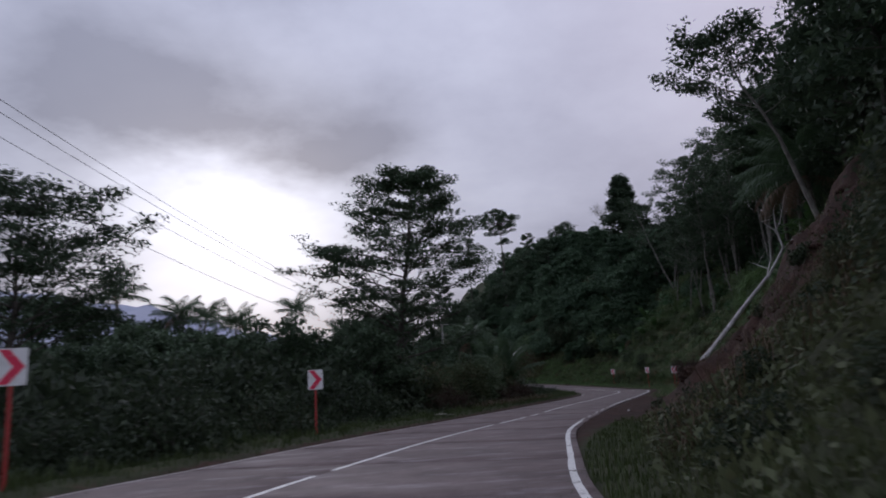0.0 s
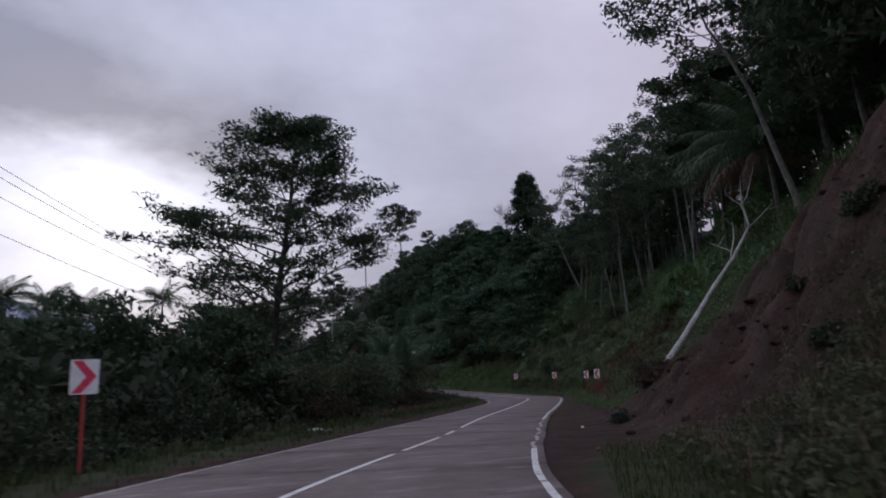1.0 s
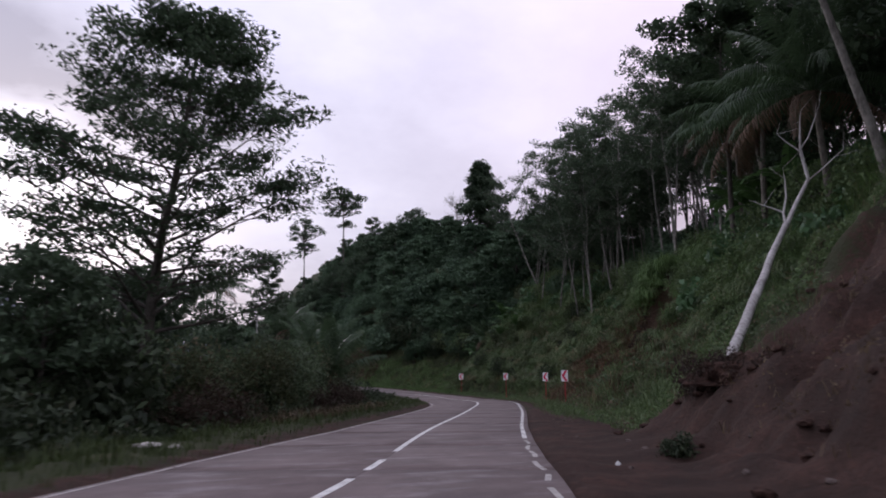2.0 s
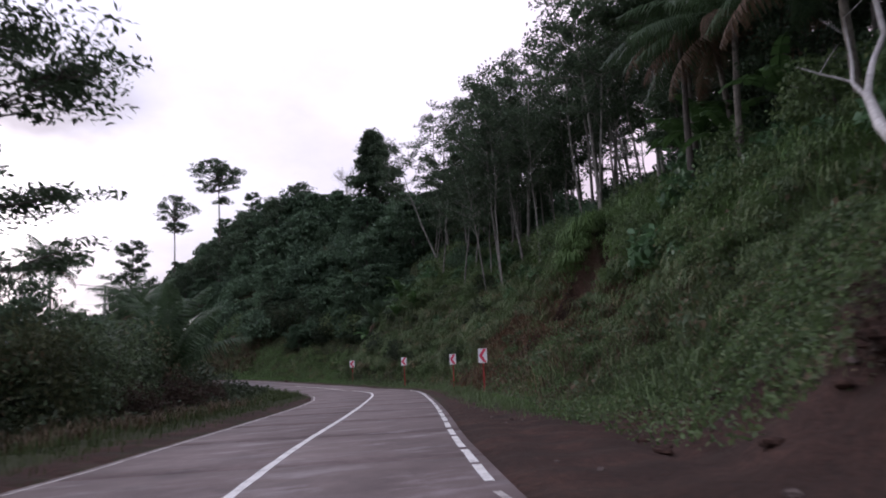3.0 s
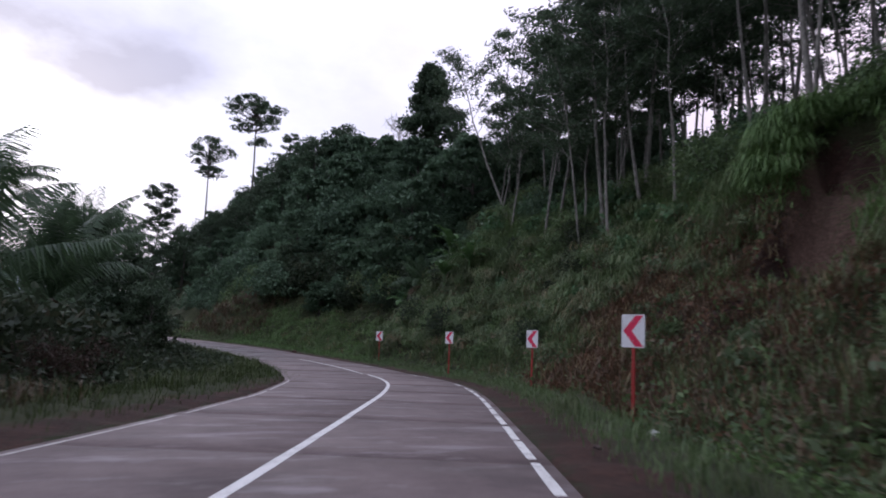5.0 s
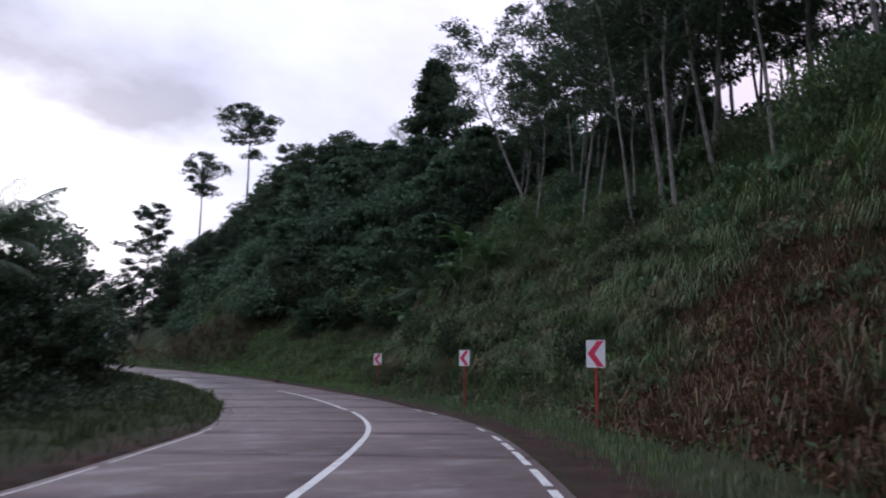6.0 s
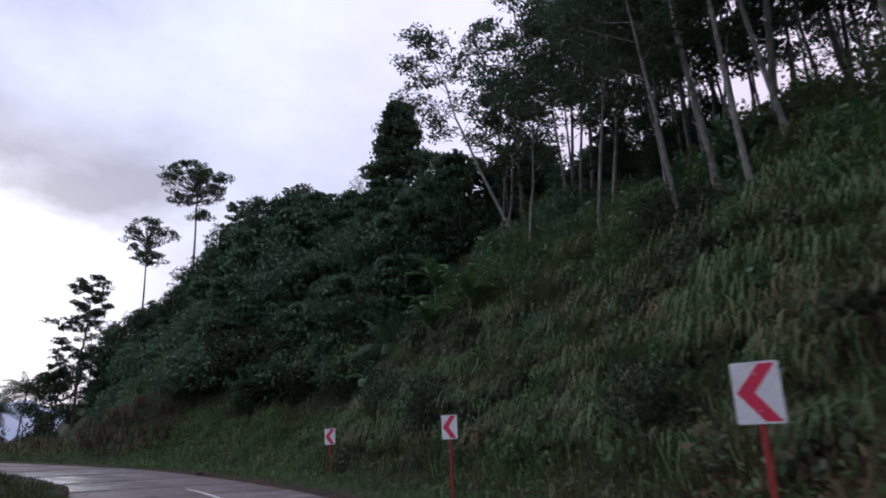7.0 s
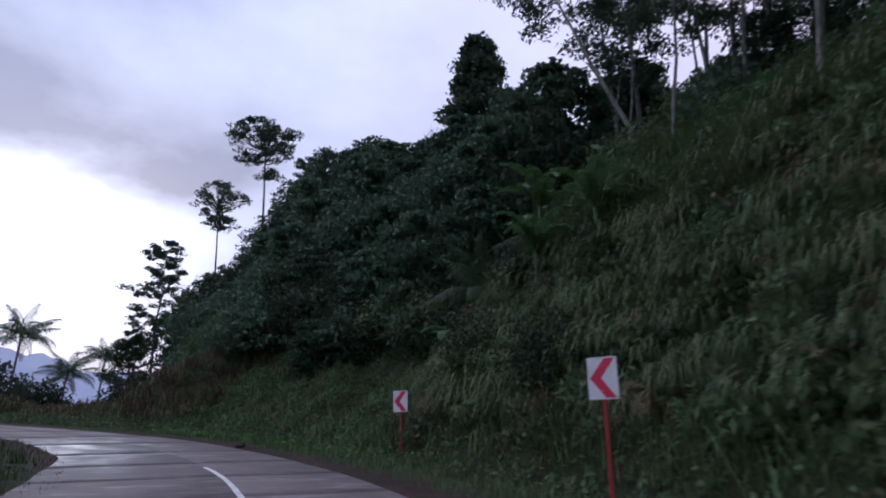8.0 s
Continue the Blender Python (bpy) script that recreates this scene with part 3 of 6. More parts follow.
def slab(s0, s1, d0, d1, thick=0.22, lift=0.0):
    """One cast slab between two joints."""
    n = 6
    s = np.linspace(s0, s1, n)
    e = 0.006
    pile = Pile()
    rows = []
    for k, (dd, zz, inset) in enumerate(((d0, -thick, 0), (d0, -e, 0), (None, 0, e), (None, 0, e), (d1, -e, 0), (d1, -thick, 0))):
        if k == 2:
            q = on_road(s, d0(s) + e, lift)
        elif k == 3:
            q = on_road(s, d1(s) - e, lift)
        else:
            q = on_road(s, dd(s), lift + zz)
        rows.append(q)
    v = np.stack(rows, 1)
    k = np.arange(5)
    quads = np.concatenate([np.stack([i * 6 + k, i * 6 + k + 1, (i + 1) * 6 + k + 1, (i + 1) * 6 + k], 1) for i in range(n - 1)])
    ends = np.array([[0, 5, 4, 1], [1, 4, 3, 2]])
    tail = np.array([[0, 1, 4, 5], [1, 2, 3, 4]]) + (n - 1) * 6
    return v.reshape(-1, 3), np.concatenate([quads, ends, tail])[:, ::-1]


right_edge = lambda s: np.interp(s, RIGHT_S, RIGHT_W) + 0.22
left_edge = lambda s: -np.interp(s, LEFT_S, LEFT_W) - 0.18
middle = lambda off: (lambda s: np.zeros_like(np.asarray(s, float)) + off)
S_END = along(121) + 95
s = 1.0
while s < S_END:
    length = 4.5
    part("slab", slab(s + 0.002, s + length - 0.002, left_edge, middle(-0.006)), CONCRETE, road)
    part("slab", slab(s + 0.002, s + length - 0.002, middle(0.006), right_edge), CONCRETE, road)
    s += length


def stripe(s0, s1, offset, width, seed=0):
    """A strip of paint with ragged ends."""
    n = max(2, int((s1 - s0) / 0.5) + 1)
    s = np.linspace(s0, s1, n)
    rng = np.random.default_rng(int(seed + s0 * 10))
    off = offset(s)
    w = width * (1 + rng.uniform(-0.12, 0.08, (2, n)))
    a, b = on_road(s, off - w[0] / 2, 0.004), on_road(s, off + w[1] / 2, 0.004)
    v = np.stack([a, b], 1).reshape(-1, 3)
    k = np.arange(n - 1) * 2
    return v, np.stack([k, k + 1, k + 3, k + 2], 1)


marking = lambda label: tagged(thing("road_marking", Matrix(), label, "road marking", kind="structure"))
centre_mark = marking("worn white centre line painted on concrete")
for a, b in ((along(-5), along(13)), (along(13) + .8, along(26)), (along(26) + .8, along(30.5)), (along(31.2), along(32.9)), (along(34.4), along(84)), (along(84) + 1.5, along(99))):
    part("line", stripe(a, b, lambda s: 0 * s, 0.14), LINE, centre_mark)
right_mark = marking("worn white edge line broken into dashes")
s, rng = 3.0, np.random.default_rng(4)
while s < along(72):
    far = s > along(37)
    worn = along(26) < s <= along(37)
    length = rng.uniform(1.1, 2.0) if far else rng.uniform(0.5, 1.6) if worn else rng.uniform(3, 6)
    part("line", stripe(s, s + length, lambda s: np.interp(s, RIGHT_S, RIGHT_W) + 0.05 * np.sin(s * 2.3) * worn, 0.10 if worn else 0.13), WORN_LINE if worn else LINE, right_mark)
    s += length + (rng.uniform(0.15, 0.5) if far else rng.uniform(0.2, 0.7) if worn else 0.12)
while s < along(90):
    if rng.random() < 0.4:
        part("line", stripe(s, s + 1.2, lambda s: np.interp(s, RIGHT_S, RIGHT_W), 0.11), LINE, right_mark)
    s += 2.5
left_mark = marking("thin white edge line at the verge")
s = 3.0
while s < along(71):
    part("line", stripe(s, s + 7.4, lambda s: -np.interp(s, LEFT_S, LEFT_W), 0.085), WORN_LINE, left_mark)
    s += 7.5 if s < along(40) else 7.9

# ---- signs ----
def box(bm, size, at=(0, 0, 0), bevel=0.0):
    made = bmesh.ops.create_cube(bm, size=1, matrix=Matrix.Translation(at) @ Matrix.Diagonal((*size, 1)))
    if bevel:
        edges = {e for v in made["verts"] for e in v.link_edges}
        bmesh.ops.bevel(bm, geom=list(edges), offset=bevel, segments=2, affect="EDGES", profile=0.5)


def prism(outline, y0, y1):
    """A flat plate in the xz plane."""
    bm = bmesh.new()
    a = [bm.verts.new((x, y0, z)) for x, z in outline]
    b = [bm.verts.new((x, y1, z)) for x, z in outline]
    bm.faces.new(a)
    bm.faces.new(b[::-1])
    for i in range(len(a)):
        k = (i + 1) % len(a)
        bm.faces.new((a[k], a[i], b[i], b[k]))
    bmesh.ops.recalc_face_normals(bm, faces=bm.faces)
    return bm


def rounded(w, h, r, n=4):
    out = []
    for cx, cz, a0 in ((w / 2 - r, h / 2 - r, 0), (-w / 2 + r, h / 2 - r, 90), (-w / 2 + r, -h / 2 + r, 180), (w / 2 - r, -h / 2 + r, 270)):
        out += [(cx + r * math.cos(radians(a0 + 90 * i / n)), cz + r * math.sin(radians(a0 + 90 * i / n))) for i in range(n + 1)]
    return out


def chevron_sign(x, y, centre, yaw, points_left, label):
    """A chevron board on a red post; its face looks along -y before it is turned."""
    base = float(ground_z(x, y)[0]) - 0.12
    sign = thing("chevron_sign", pose(x, y, base, 0, random.uniform(-1.5, 1.5), yaw), label, "road sign", "chevron signs along the bend")
    z = centre - base
    bm = bmesh.new()
    box(bm, (0.075, 0.05, z + 0.30), (0, 0.035, (z + 0.30) / 2), 0.006)
    part("post", bm, POST_RED, sign, "faded red steel post")
    panel = part("panel", prism(rounded(0.555, 0.74, 0.03), -0.004, 0.004), SIGN_WHITE, sign, "white reflective board")
    panel.location = (0, 0, z)
    k = 1 if points_left else -1
    tip, arm, half = -0.235 * k, 0.05 * k, 0.345
    shape = [(arm, half), (arm + 0.19 * k, half), (tip + 0.21 * k, 0), (arm + 0.19 * k, -half), (arm, -half), (tip, 0)]
    chevron = part("chevron", prism(shape, -0.0075, -0.0045), SIGN_RED, panel, "red chevron arrow")
    for dz in (-0.22, 0.22):
        bm = bmesh.new()
        bmesh.ops.create_cone(bm, cap_ends=True, segments=8, radius1=0.014, radius2=0.012, depth=0.012, matrix=Matrix.Translation((0, -0.012, dz)) @ Matrix.Rotation(radians(90), 4, "X"))
        part("bolt", bm, STEEL, panel)
        bm = bmesh.new()
        box(bm, (0.44, 0.018, 0.035), (0, 0.012, dz), 0.003)
        part("stiffener", bm, STEEL, panel)
    return sign


LEFT_LABEL = "white chevron sign with red arrow on red post by the bank"
RIGHT_LABEL = "white chevron sign with red arrow on red post by the verge"
chevron_sign(21.4, 60.9, 1.95, -62, True, LEFT_LABEL)
chevron_sign(25.5, 73.6, 2.05, -57, True, LEFT_LABEL)
chevron_sign(26.9, 87.4, 2.3, -49, True, LEFT_LABEL)
chevron_sign(25.7, 100.3, 2.5, -35, True, LEFT_LABEL)
chevron_sign(-4.8, 25.3, 2.1, 13, False, RIGHT_LABEL)
chevron_sign(-8.5, 13.2, 2.4, 20, False, RIGHT_LABEL)


# ---- trees ----
def limb_points(start, way, length, rng, n=6, lift=0.25, wander=0.12):
    """A curved limb that bends upwards."""
    p, d = np.array(start, float), np.array(way, float)
    out, step = [p.copy()], length / (n - 1)
    for _ in range(n - 1):
        d = d + np.array([0, 0, lift / n]) + rng.normal(0, wander, 3) * 0.5
        d /= np.linalg.norm(d)
        p = p + d * step
        out.append(p.copy())
    return np.array(out)


def cluster(rng, centre, n, rx, rz):
    """Places of leaves in a flat uneven puff."""
    v = rng.normal(0, 1, (n, 3))
    v /= np.linalg.norm(v, axis=1, keepdims=True)
    v *= rng.uniform(0.25, 1.0, (n, 1)) ** 0.6
    return centre + v * np.array([rx, rx, rz])


def make_tree(name, seed, height, trunk_r, clear, spread, profile, limbs, bark, leaf, label, category="tree", lean=(0, 0), rise=0.5, puff=(0.9, 0.4), per_puff=26,
              leaf_size=(0.42, 0.2), twigs=5, flat=0.6, group="", split=True):
    """A trunk, limbs and a crown of many leaves. profile: crown radius as shares of spread from its foot to its top."""
    rng = np.random.default_rng(seed)
    tree = thing(name, Matrix(), label, category, group)
    n = 9
    t = np.linspace(0, 1, n)
    wob = np.cumsum(rng.normal(0, 0.012 * height, (n, 2)), 0) * t[:, None]
    spine = np.stack([lean[0] * t + wob[:, 0], lean[1] * t + wob[:, 1], t * height * 0.96 - 0.35], 1)
    rad = trunk_r * (1 - 0.86 * t)
    rad[0] *= 1.35
    stem, crown = Pile(), Pile()
    tube(stem, spine, rad, 8)
    tips = []
    for i in range(limbs):
        f = clear + (0.98 - clear) * ((i + rng.uniform(0.1, 0.9)) / limbs)
        at = np.array([np.interp(f, t, spine[:, k]) for k in range(3)])
        reach = spread * np.interp((f - clear) / (1 - clear), np.linspace(0, 1, len(profile)), profile) * rng.uniform(0.75, 1.12)
        az = i * 2.399 + rng.uniform(-0.4, 0.4)
        up = rise * rng.uniform(0.6, 1.3)
        way = np.array([math.cos(az), math.sin(az), up])
        pts = limb_points(at, way / np.linalg.norm(way), max(reach, 0.5), rng, 6, 0.15)
        r0 = float(np.interp(f, t, rad)) * 0.42
        wood = Pile() if split else stem
        tube(wood, pts, np.linspace(r0, 0.018, len(pts)), 5)
        tips.append(pts[-1])
        for k in range(twigs):
            g = rng.uniform(0.3, 1.0)
            q = np.array([np.interp(g, np.linspace(0, 1, len(pts)), pts[:, j]) for j in range(3)])
            a2 = az + rng.choice([-1, 1]) * rng.uniform(0.4, 1.3)
            w2 = np.array([math.cos(a2), math.sin(a2), up * rng.uniform(0.1, 1.0)])
            tw = limb_points(q, w2 / np.linalg.norm(w2), max(reach * rng.uniform(0.2, 0.42), 0.4), rng, 4, 0.1)
            tube(wood, tw, np.linspace(max(r0 * 0.35, 0.02), 0.01, len(tw)), 4)
            tips += [tw[-1], tw[2]]
        if split:
            smooth(part("limb", wood.data(), bark, tree))
    tips.append(spine[-1])
    spots = np.concatenate([cluster(rng, p, int(per_puff * rng.uniform(0.6, 1.4)), puff[0] * rng.uniform(0.7, 1.3), puff[1] * rng.uniform(0.7, 1.3)) for p in tips])
    leaves(crown, spots, leaf_size[0], leaf_size[1], rng, 0.25, flat)
    smooth(part("trunk", stem.data(), bark, tree))
    part("crown", crown.data(), leaf, tree)
    return tree


def put(tree, x, y, turn=0.0, size=1.0, sink=0.15, tilt=(0, 0), tall=1.0):
    tree.matrix_world = pose(x, y, float(ground_z(x, y)[0]) - sink, tilt[0], tilt[1], turn) @ Matrix.Diagonal((size, size, size * tall, 1))
    return tree


def put_top(tree, x, y, top, turn=0.0):
    """Stands a tree so that its top reaches a height."""
    crest = max(v.co.z for o in tree.children if o.name.startswith("crown") for v in o.data.vertices)
    return put(tree, x, y, turn, (top - float(ground_z(x, y)[0])) / crest)


def again(tree, x, y, turn, size=1.0, sink=0.15, tilt=(0, 0), tall=1.0):
    c = copy_thing(tree, Matrix())
    return put(c, x, y, turn, size, sink, tilt, tall)


# the large tree past the left verge and its neighbours
put(make_tree("spreading_tree", 11, 21.4, 0.36, 0.27, 6.5, (0.95, 1.12, 1.06, 0.98, 0.84, 0.54, 0.20), 56, BARK, LEAF_TREE, "tall spreading tree with dark layered crown beside the road", rise=0.46, lean=(0.9, -2.2), puff=(1.0, 0.26), per_puff=42, twigs=8, flat=0.75, leaf_size=(0.31, 0.13)), -3.6, 54)
put(make_tree("spreading_tree", 12, 18.6, 0.30, 0.46, 7.4, (0.95, 1.0, 0.95, 0.75, 0.4), 34, BARK, LEAF_TREE, "wide tree with feathery dark crown in the valley", rise=0.5, puff=(1.0, 0.28), per_puff=38, twigs=8, lean=(1.2, 0), flat=0.75, leaf_size=(0.32, 0.14)), -25.0, 37, 40)

put(make_tree("spreading_tree", 13, 16.5, 0.2, 0.5, 4.6, (0.8, 1.0, 0.9, 0.6, 0.3), 24, BARK, LEAF_TREE, "leafy tree with thin spreading limbs above the cut bank", rise=0.6, puff=(0.95, 0.36), per_puff=36, lean=(-1.0, 0), flat=0.7), 29.0, 52.5, 0)
put(make_tree("spreading_tree", 17, 14.6, 0.19, 0.60, 5.0, (0.9, 1.0, 0.9, 0.6, 0.3), 20, BARK_PALE, LEAF_TREE, "pale-stemmed tree leaning out over the earth bank", rise=0.5, puff=(0.8, 0.26), per_puff=22, twigs=6, lean=(-3.4, 0.4), flat=0.7, leaf_size=(0.34, 0.15)), 22.8, 36.8, 0)

# slender pale-stemmed trees on the bank
slim = [make_tree("slender_tree", 30 + i, h, r, c, sp, (0.7, 1.0, 0.8, 0.35), n, BARK_PALE, LEAF_SLIM, "slender pale-stemmed tree with a small high crown on the bank", lean=ln, rise=0.8, puff=(0.75, 0.28), per_puff=24, twigs=4, leaf_size=(0.31, 0.14), flat=0.7, group="slender trees on the bank")
        for i, (h, r, c, sp, n, ln) in enumerate(((16, 0.11, 0.45, 3.4, 15, (0.8, 0.3)), (18, 0.12, 0.50, 3.8, 16, (-1.4, 0.2)), (13, 0.09, 0.42, 2.8, 13, (0.4, -0.8)), (20, 0.14, 0.48, 4.4, 18, (-0.5, 0.9))))]
SLIM_AT = [(35.4, 67.7), (34.0, 80.5), (36.2, 86.6), (35.4, 83.2), (33.6, 83.6), (37.4, 101.2), (38.0, 104.5), (36.8, 91.2), (38.5, 95.5), (40.2, 88.0), (39.8, 78.8), (38.2, 73.6), (41.0, 70.0), (44.0, 76.5), (43.0, 83.5),
           (42.5, 92.5), (41.0, 100.0), (36.0, 76.2), (44.5, 66.0), (40.5, 75.0), (47.0, 72.0), (47.5, 81.0), (46.5, 90.0), (45.5, 99.0), (33.8, 88.6), (37.2, 81.4), (35.0, 97.0), (49.5, 63.0), (43.5, 58.5), (50.0, 86.5), (40.0, 109.0), (44.5, 106.0), (37.4, 84.8)]
rng = np.random.default_rng(7)
for i, (x, y) in enumerate(SLIM_AT):
    k = i % 4
    if (x, y) == (37.4, 101.2):
        again(slim[3], x, y, 20, 0.95, tilt=(-16, -7))
    elif i < 4:
        put(slim[k], x, y, rng.uniform(0, 360), rng.uniform(0.9, 1.1))
    else:
        again(slim[k], x + rng.uniform(-0.6, 0.6), y + rng.uniform(-0.6, 0.6), rng.uniform(0, 360), rng.uniform(0.8, 1.15), tilt=(rng.uniform(-4, 4), rng.uniform(-6, 4)))

# dense round-crowned trees on the hill
jungle = [make_tree("jungle_tree", 50 + i, h, 0.22, 0.18, sp, pr, 20, BARK, LEAF_JUNGLE, "dense dark green tree with rounded crown on the hillside", rise=0.5, puff=(1.0, 0.5), per_puff=22, twigs=3, leaf_size=(0.60, 0.32), flat=0.4, group="forest on the hillside", split=False)
          for i, (h, sp, pr) in enumerate(((7, 3.2, (0.8, 1.0, 0.9, 0.5)), (9, 3.6, (0.7, 1.0, 0.9, 0.6, 0.3)), (6.5, 3.6, (1.0, 1.0, 0.8, 0.5)), (10, 2.9, (0.6, 0.9, 1.0, 0.7, 0.4))))]
shade = [make_tree("jungle_tree", 150 + i, h, 0.2, 0.3, sp, pr, 18, BARK, LEAF_TREE, "dark leafy tree above the cut bank", rise=0.5, puff=(1.1, 0.6), per_puff=23, twigs=4, leaf_size=(0.44, 0.21), flat=0.5, group="dark trees above the bank", split=False)
         for i, (h, sp, pr) in enumerate(((10, 3.8, (0.7, 1.0, 0.9, 0.6, 0.3)), (12, 3.4, (0.6, 0.9, 1.0, 0.7, 0.4))))]
put(shade[0], 24.5, 31.5)
put(shade[1], 25, 37)
rng = np.random.default_rng(8)
JUNGLE_AT = []
while len(JUNGLE_AT) < 160:
    x, y = rng.uniform(-25, 66), rng.uniform(102, 215)
    s1, d1 = to_road(x, y)
    if d1[0] > 12.5 and hill_end(x, y) > 4.5 and min([math.hypot(x - a, y - b) for a, b in JUNGLE_AT] + [99]) > 3.4 and not (x > 34 and y < 112):
        JUNGLE_AT.append((x, y))
for i, (x, y) in enumerate(JUNGLE_AT):
    near = 0.62 if hill_end(x, y) < 12 else 0.85
    if i < 4:
        put(jungle[i], x, y, rng.uniform(0, 360), near)
    else:
        again(jungle[i % 4], x, y, rng.uniform(0, 360), rng.uniform(0.8, 1.2) * near)

# trees that stand out against the sky
def make_dome_tree(name, seed, height, trunk_r, tiers, label, per_puff=74, leaf_size=(0.5, 0.26)):
    """A bare stem under tiers of foliage: tiers of (x, z, radius, depth, puffs), domes with their rims at z."""
    rng = np.random.default_rng(seed)
    tree = thing(name, Matrix(), label, "tree")
    t = np.linspace(0, 1, 8)
    spine = np.stack([0.3 * np.sin(t * 4), 0.2 * np.sin(t * 3 + 1), t * height * 0.97], 1)
    stem, spots = Pile(), []
    tube(stem, spine, trunk_r * (1 - 0.75 * t), 8)
    for x0, z0, radius, depth, puffs in tiers:
        for i in range(puffs):
            az, lift = i * 2.399 + rng.uniform(-0.3, 0.3), rng.uniform(-0.15, 1.0)
            out = radius * math.sqrt(max(0.0, 1 - max(lift, 0) ** 2)) * rng.uniform(0.55, 1.12) * (1 + 0.14 * math.sin(az * 3 + seed))
            tip = np.array([x0 + out * math.cos(az), out * math.sin(az), z0 + depth * lift])
            root = np.array([np.interp(min((z0 - depth * 0.4 + depth * 0.5 * max(lift, 0)) / (height * 0.97), 1), t, spine[:, k]) for k in range(3)])
            mid = (root + tip) / 2 + np.array([0, 0, -0.08 * np.linalg.norm(tip - root)])
            wood = Pile()
            tube(wood, [root, mid, tip], [0.10, 0.06, 0.02], 5)
            smooth(part("limb", wood.data(), BARK, tree))
            spots.append(cluster(rng, tip, int(per_puff * rng.uniform(0.6, 1.4)), rng.uniform(0.7, 1.7), rng.uniform(0.35, 0.8)))
    crown = Pile()
    leaves(crown, np.concatenate(spots), leaf_size[0], leaf_size[1], rng, 0.2, 0.5)
    smooth(part("trunk", stem.data(), BARK, tree))
    part("crown", crown.data(), LEAF_TREE, tree)
    return tree


put_top(make_dome_tree("tall_tree", 71, 32, 0.28, [(0.0, 26.4, 4.7, 5.2, 42), (0.6, 22.6, 3.0, 1.6, 20)], "tall bare-stemmed tree with a round crown on the ridge"), 10.0, 194.5, 46.3)
umbrella = put_top(make_dome_tree("tall_tree", 72, 33, 0.30, [(-1.6, 28.2, 6.2, 4.4, 48), (1.6, 26.6, 2.8, 5.4, 30), (-2.6, 25.2, 2.2, 0.8, 8), (1.2, 22.0, 1.7, 1.2, 8)], "tall tree with a domed open umbrella crown on the ridge"), 18.1, 173.8, 49.0)
cone = put_top(make_tree("cone_tree", 73, 15, 0.25, 0.3, 3.6, (1.0, 0.85, 0.6, 0.32, 0.04), 44, BARK, LEAF_TREE, "dark cone-shaped tree on the ridge", rise=0.4, puff=(0.75, 0.58), per_puff=34, flat=0.4, leaf_size=(0.42, 0.22)), 43.1, 141.2, 46.8)
ragged = put_top(make_tree("ragged_tree", 74, 31, 0.30, 0.36, 6.6, (0.95, 0.7, 1.0, 0.5, 0.6, 0.22), 32, BARK, LEAF_TREE, "ragged dark tree on the shoulder of the ridge", rise=0.4, puff=(0.95, 0.45), per_puff=30, flat=0.5, leaf_size=(0.5, 0.25)), 0.7, 199.4, 36.0)


# ---- palms and bananas ----
def frond_mesh(name, seed, length, mat, droop=0.9, pairs=40, leaflet=0.95):
    """A coconut frond: an arched rib with two rows of drooping leaflets. It starts along +x."""
    rng = np.random.default_rng(seed)
    t = np.linspace(0, 1, 9)
    ang = 0.55 - droop * 1.5 * t ** 1.3
    rib = np.concatenate([[[0, 0, 0]], np.cumsum(np.stack([np.cos(ang), 0 * t, np.sin(ang)], 1)[:-1] * length / 8, 0)])
    pile = Pile()
    tube(pile, rib, np.linspace(0.035, 0.008, 9), 4)
    v, q = [], []
    for side in (-1, 1):
        for i in range(pairs):
            g = 0.12 + 0.88 * i / (pairs - 1)
            p = np.array([np.interp(g, t, rib[:, k]) for k in range(3)])
            a = float(np.interp(g, t, ang))
            L = leaflet * (math.sin(math.pi * min(1, 0.18 + g * 0.8)) * 0.8 + 0.25) * rng.uniform(0.85, 1.1)
            fwd = np.array([math.cos(a), 0, math.sin(a)])
            out = fwd * (0.45 + 0.5 * g) + np.array([0, side, 0]) + np.array([0, 0, -0.10])
            out /= np.linalg.norm(out)
            mid = p + out * L * 0.5
            end = p + out * L * rng.uniform(0.78, 0.92) + np.array([0, 0, -0.55 * L * rng.uniform(0.5, 1.5)])
            w = fwd * 0.030
            b = len(v)
            v += [p - w * 0.6, p + w * 0.6, mid - w, mid + w, end - w * 0.2, end + w * 0.2]
            q += [[b, b + 1, b + 3, b + 2], [b + 2, b + 3, b + 5, b + 4]]
    pile.put(v, q)
    me = bpy.data.meshes.new(name)
    fill(me, *pile.data())
    me.materials.append(mat)
    return me


FRONDS = [frond_mesh("frond", 1, 4.2, LEAF_PALM, 0.75), frond_mesh("frond", 2, 4.0, LEAF_PALM, 1.05), frond_mesh("frond", 3, 3.7, LEAF_PALM, 0.5)]
DEAD_FROND = frond_mesh("frond", 4, 3.6, LEAF_DEAD, 0.85, 34, 0.7)


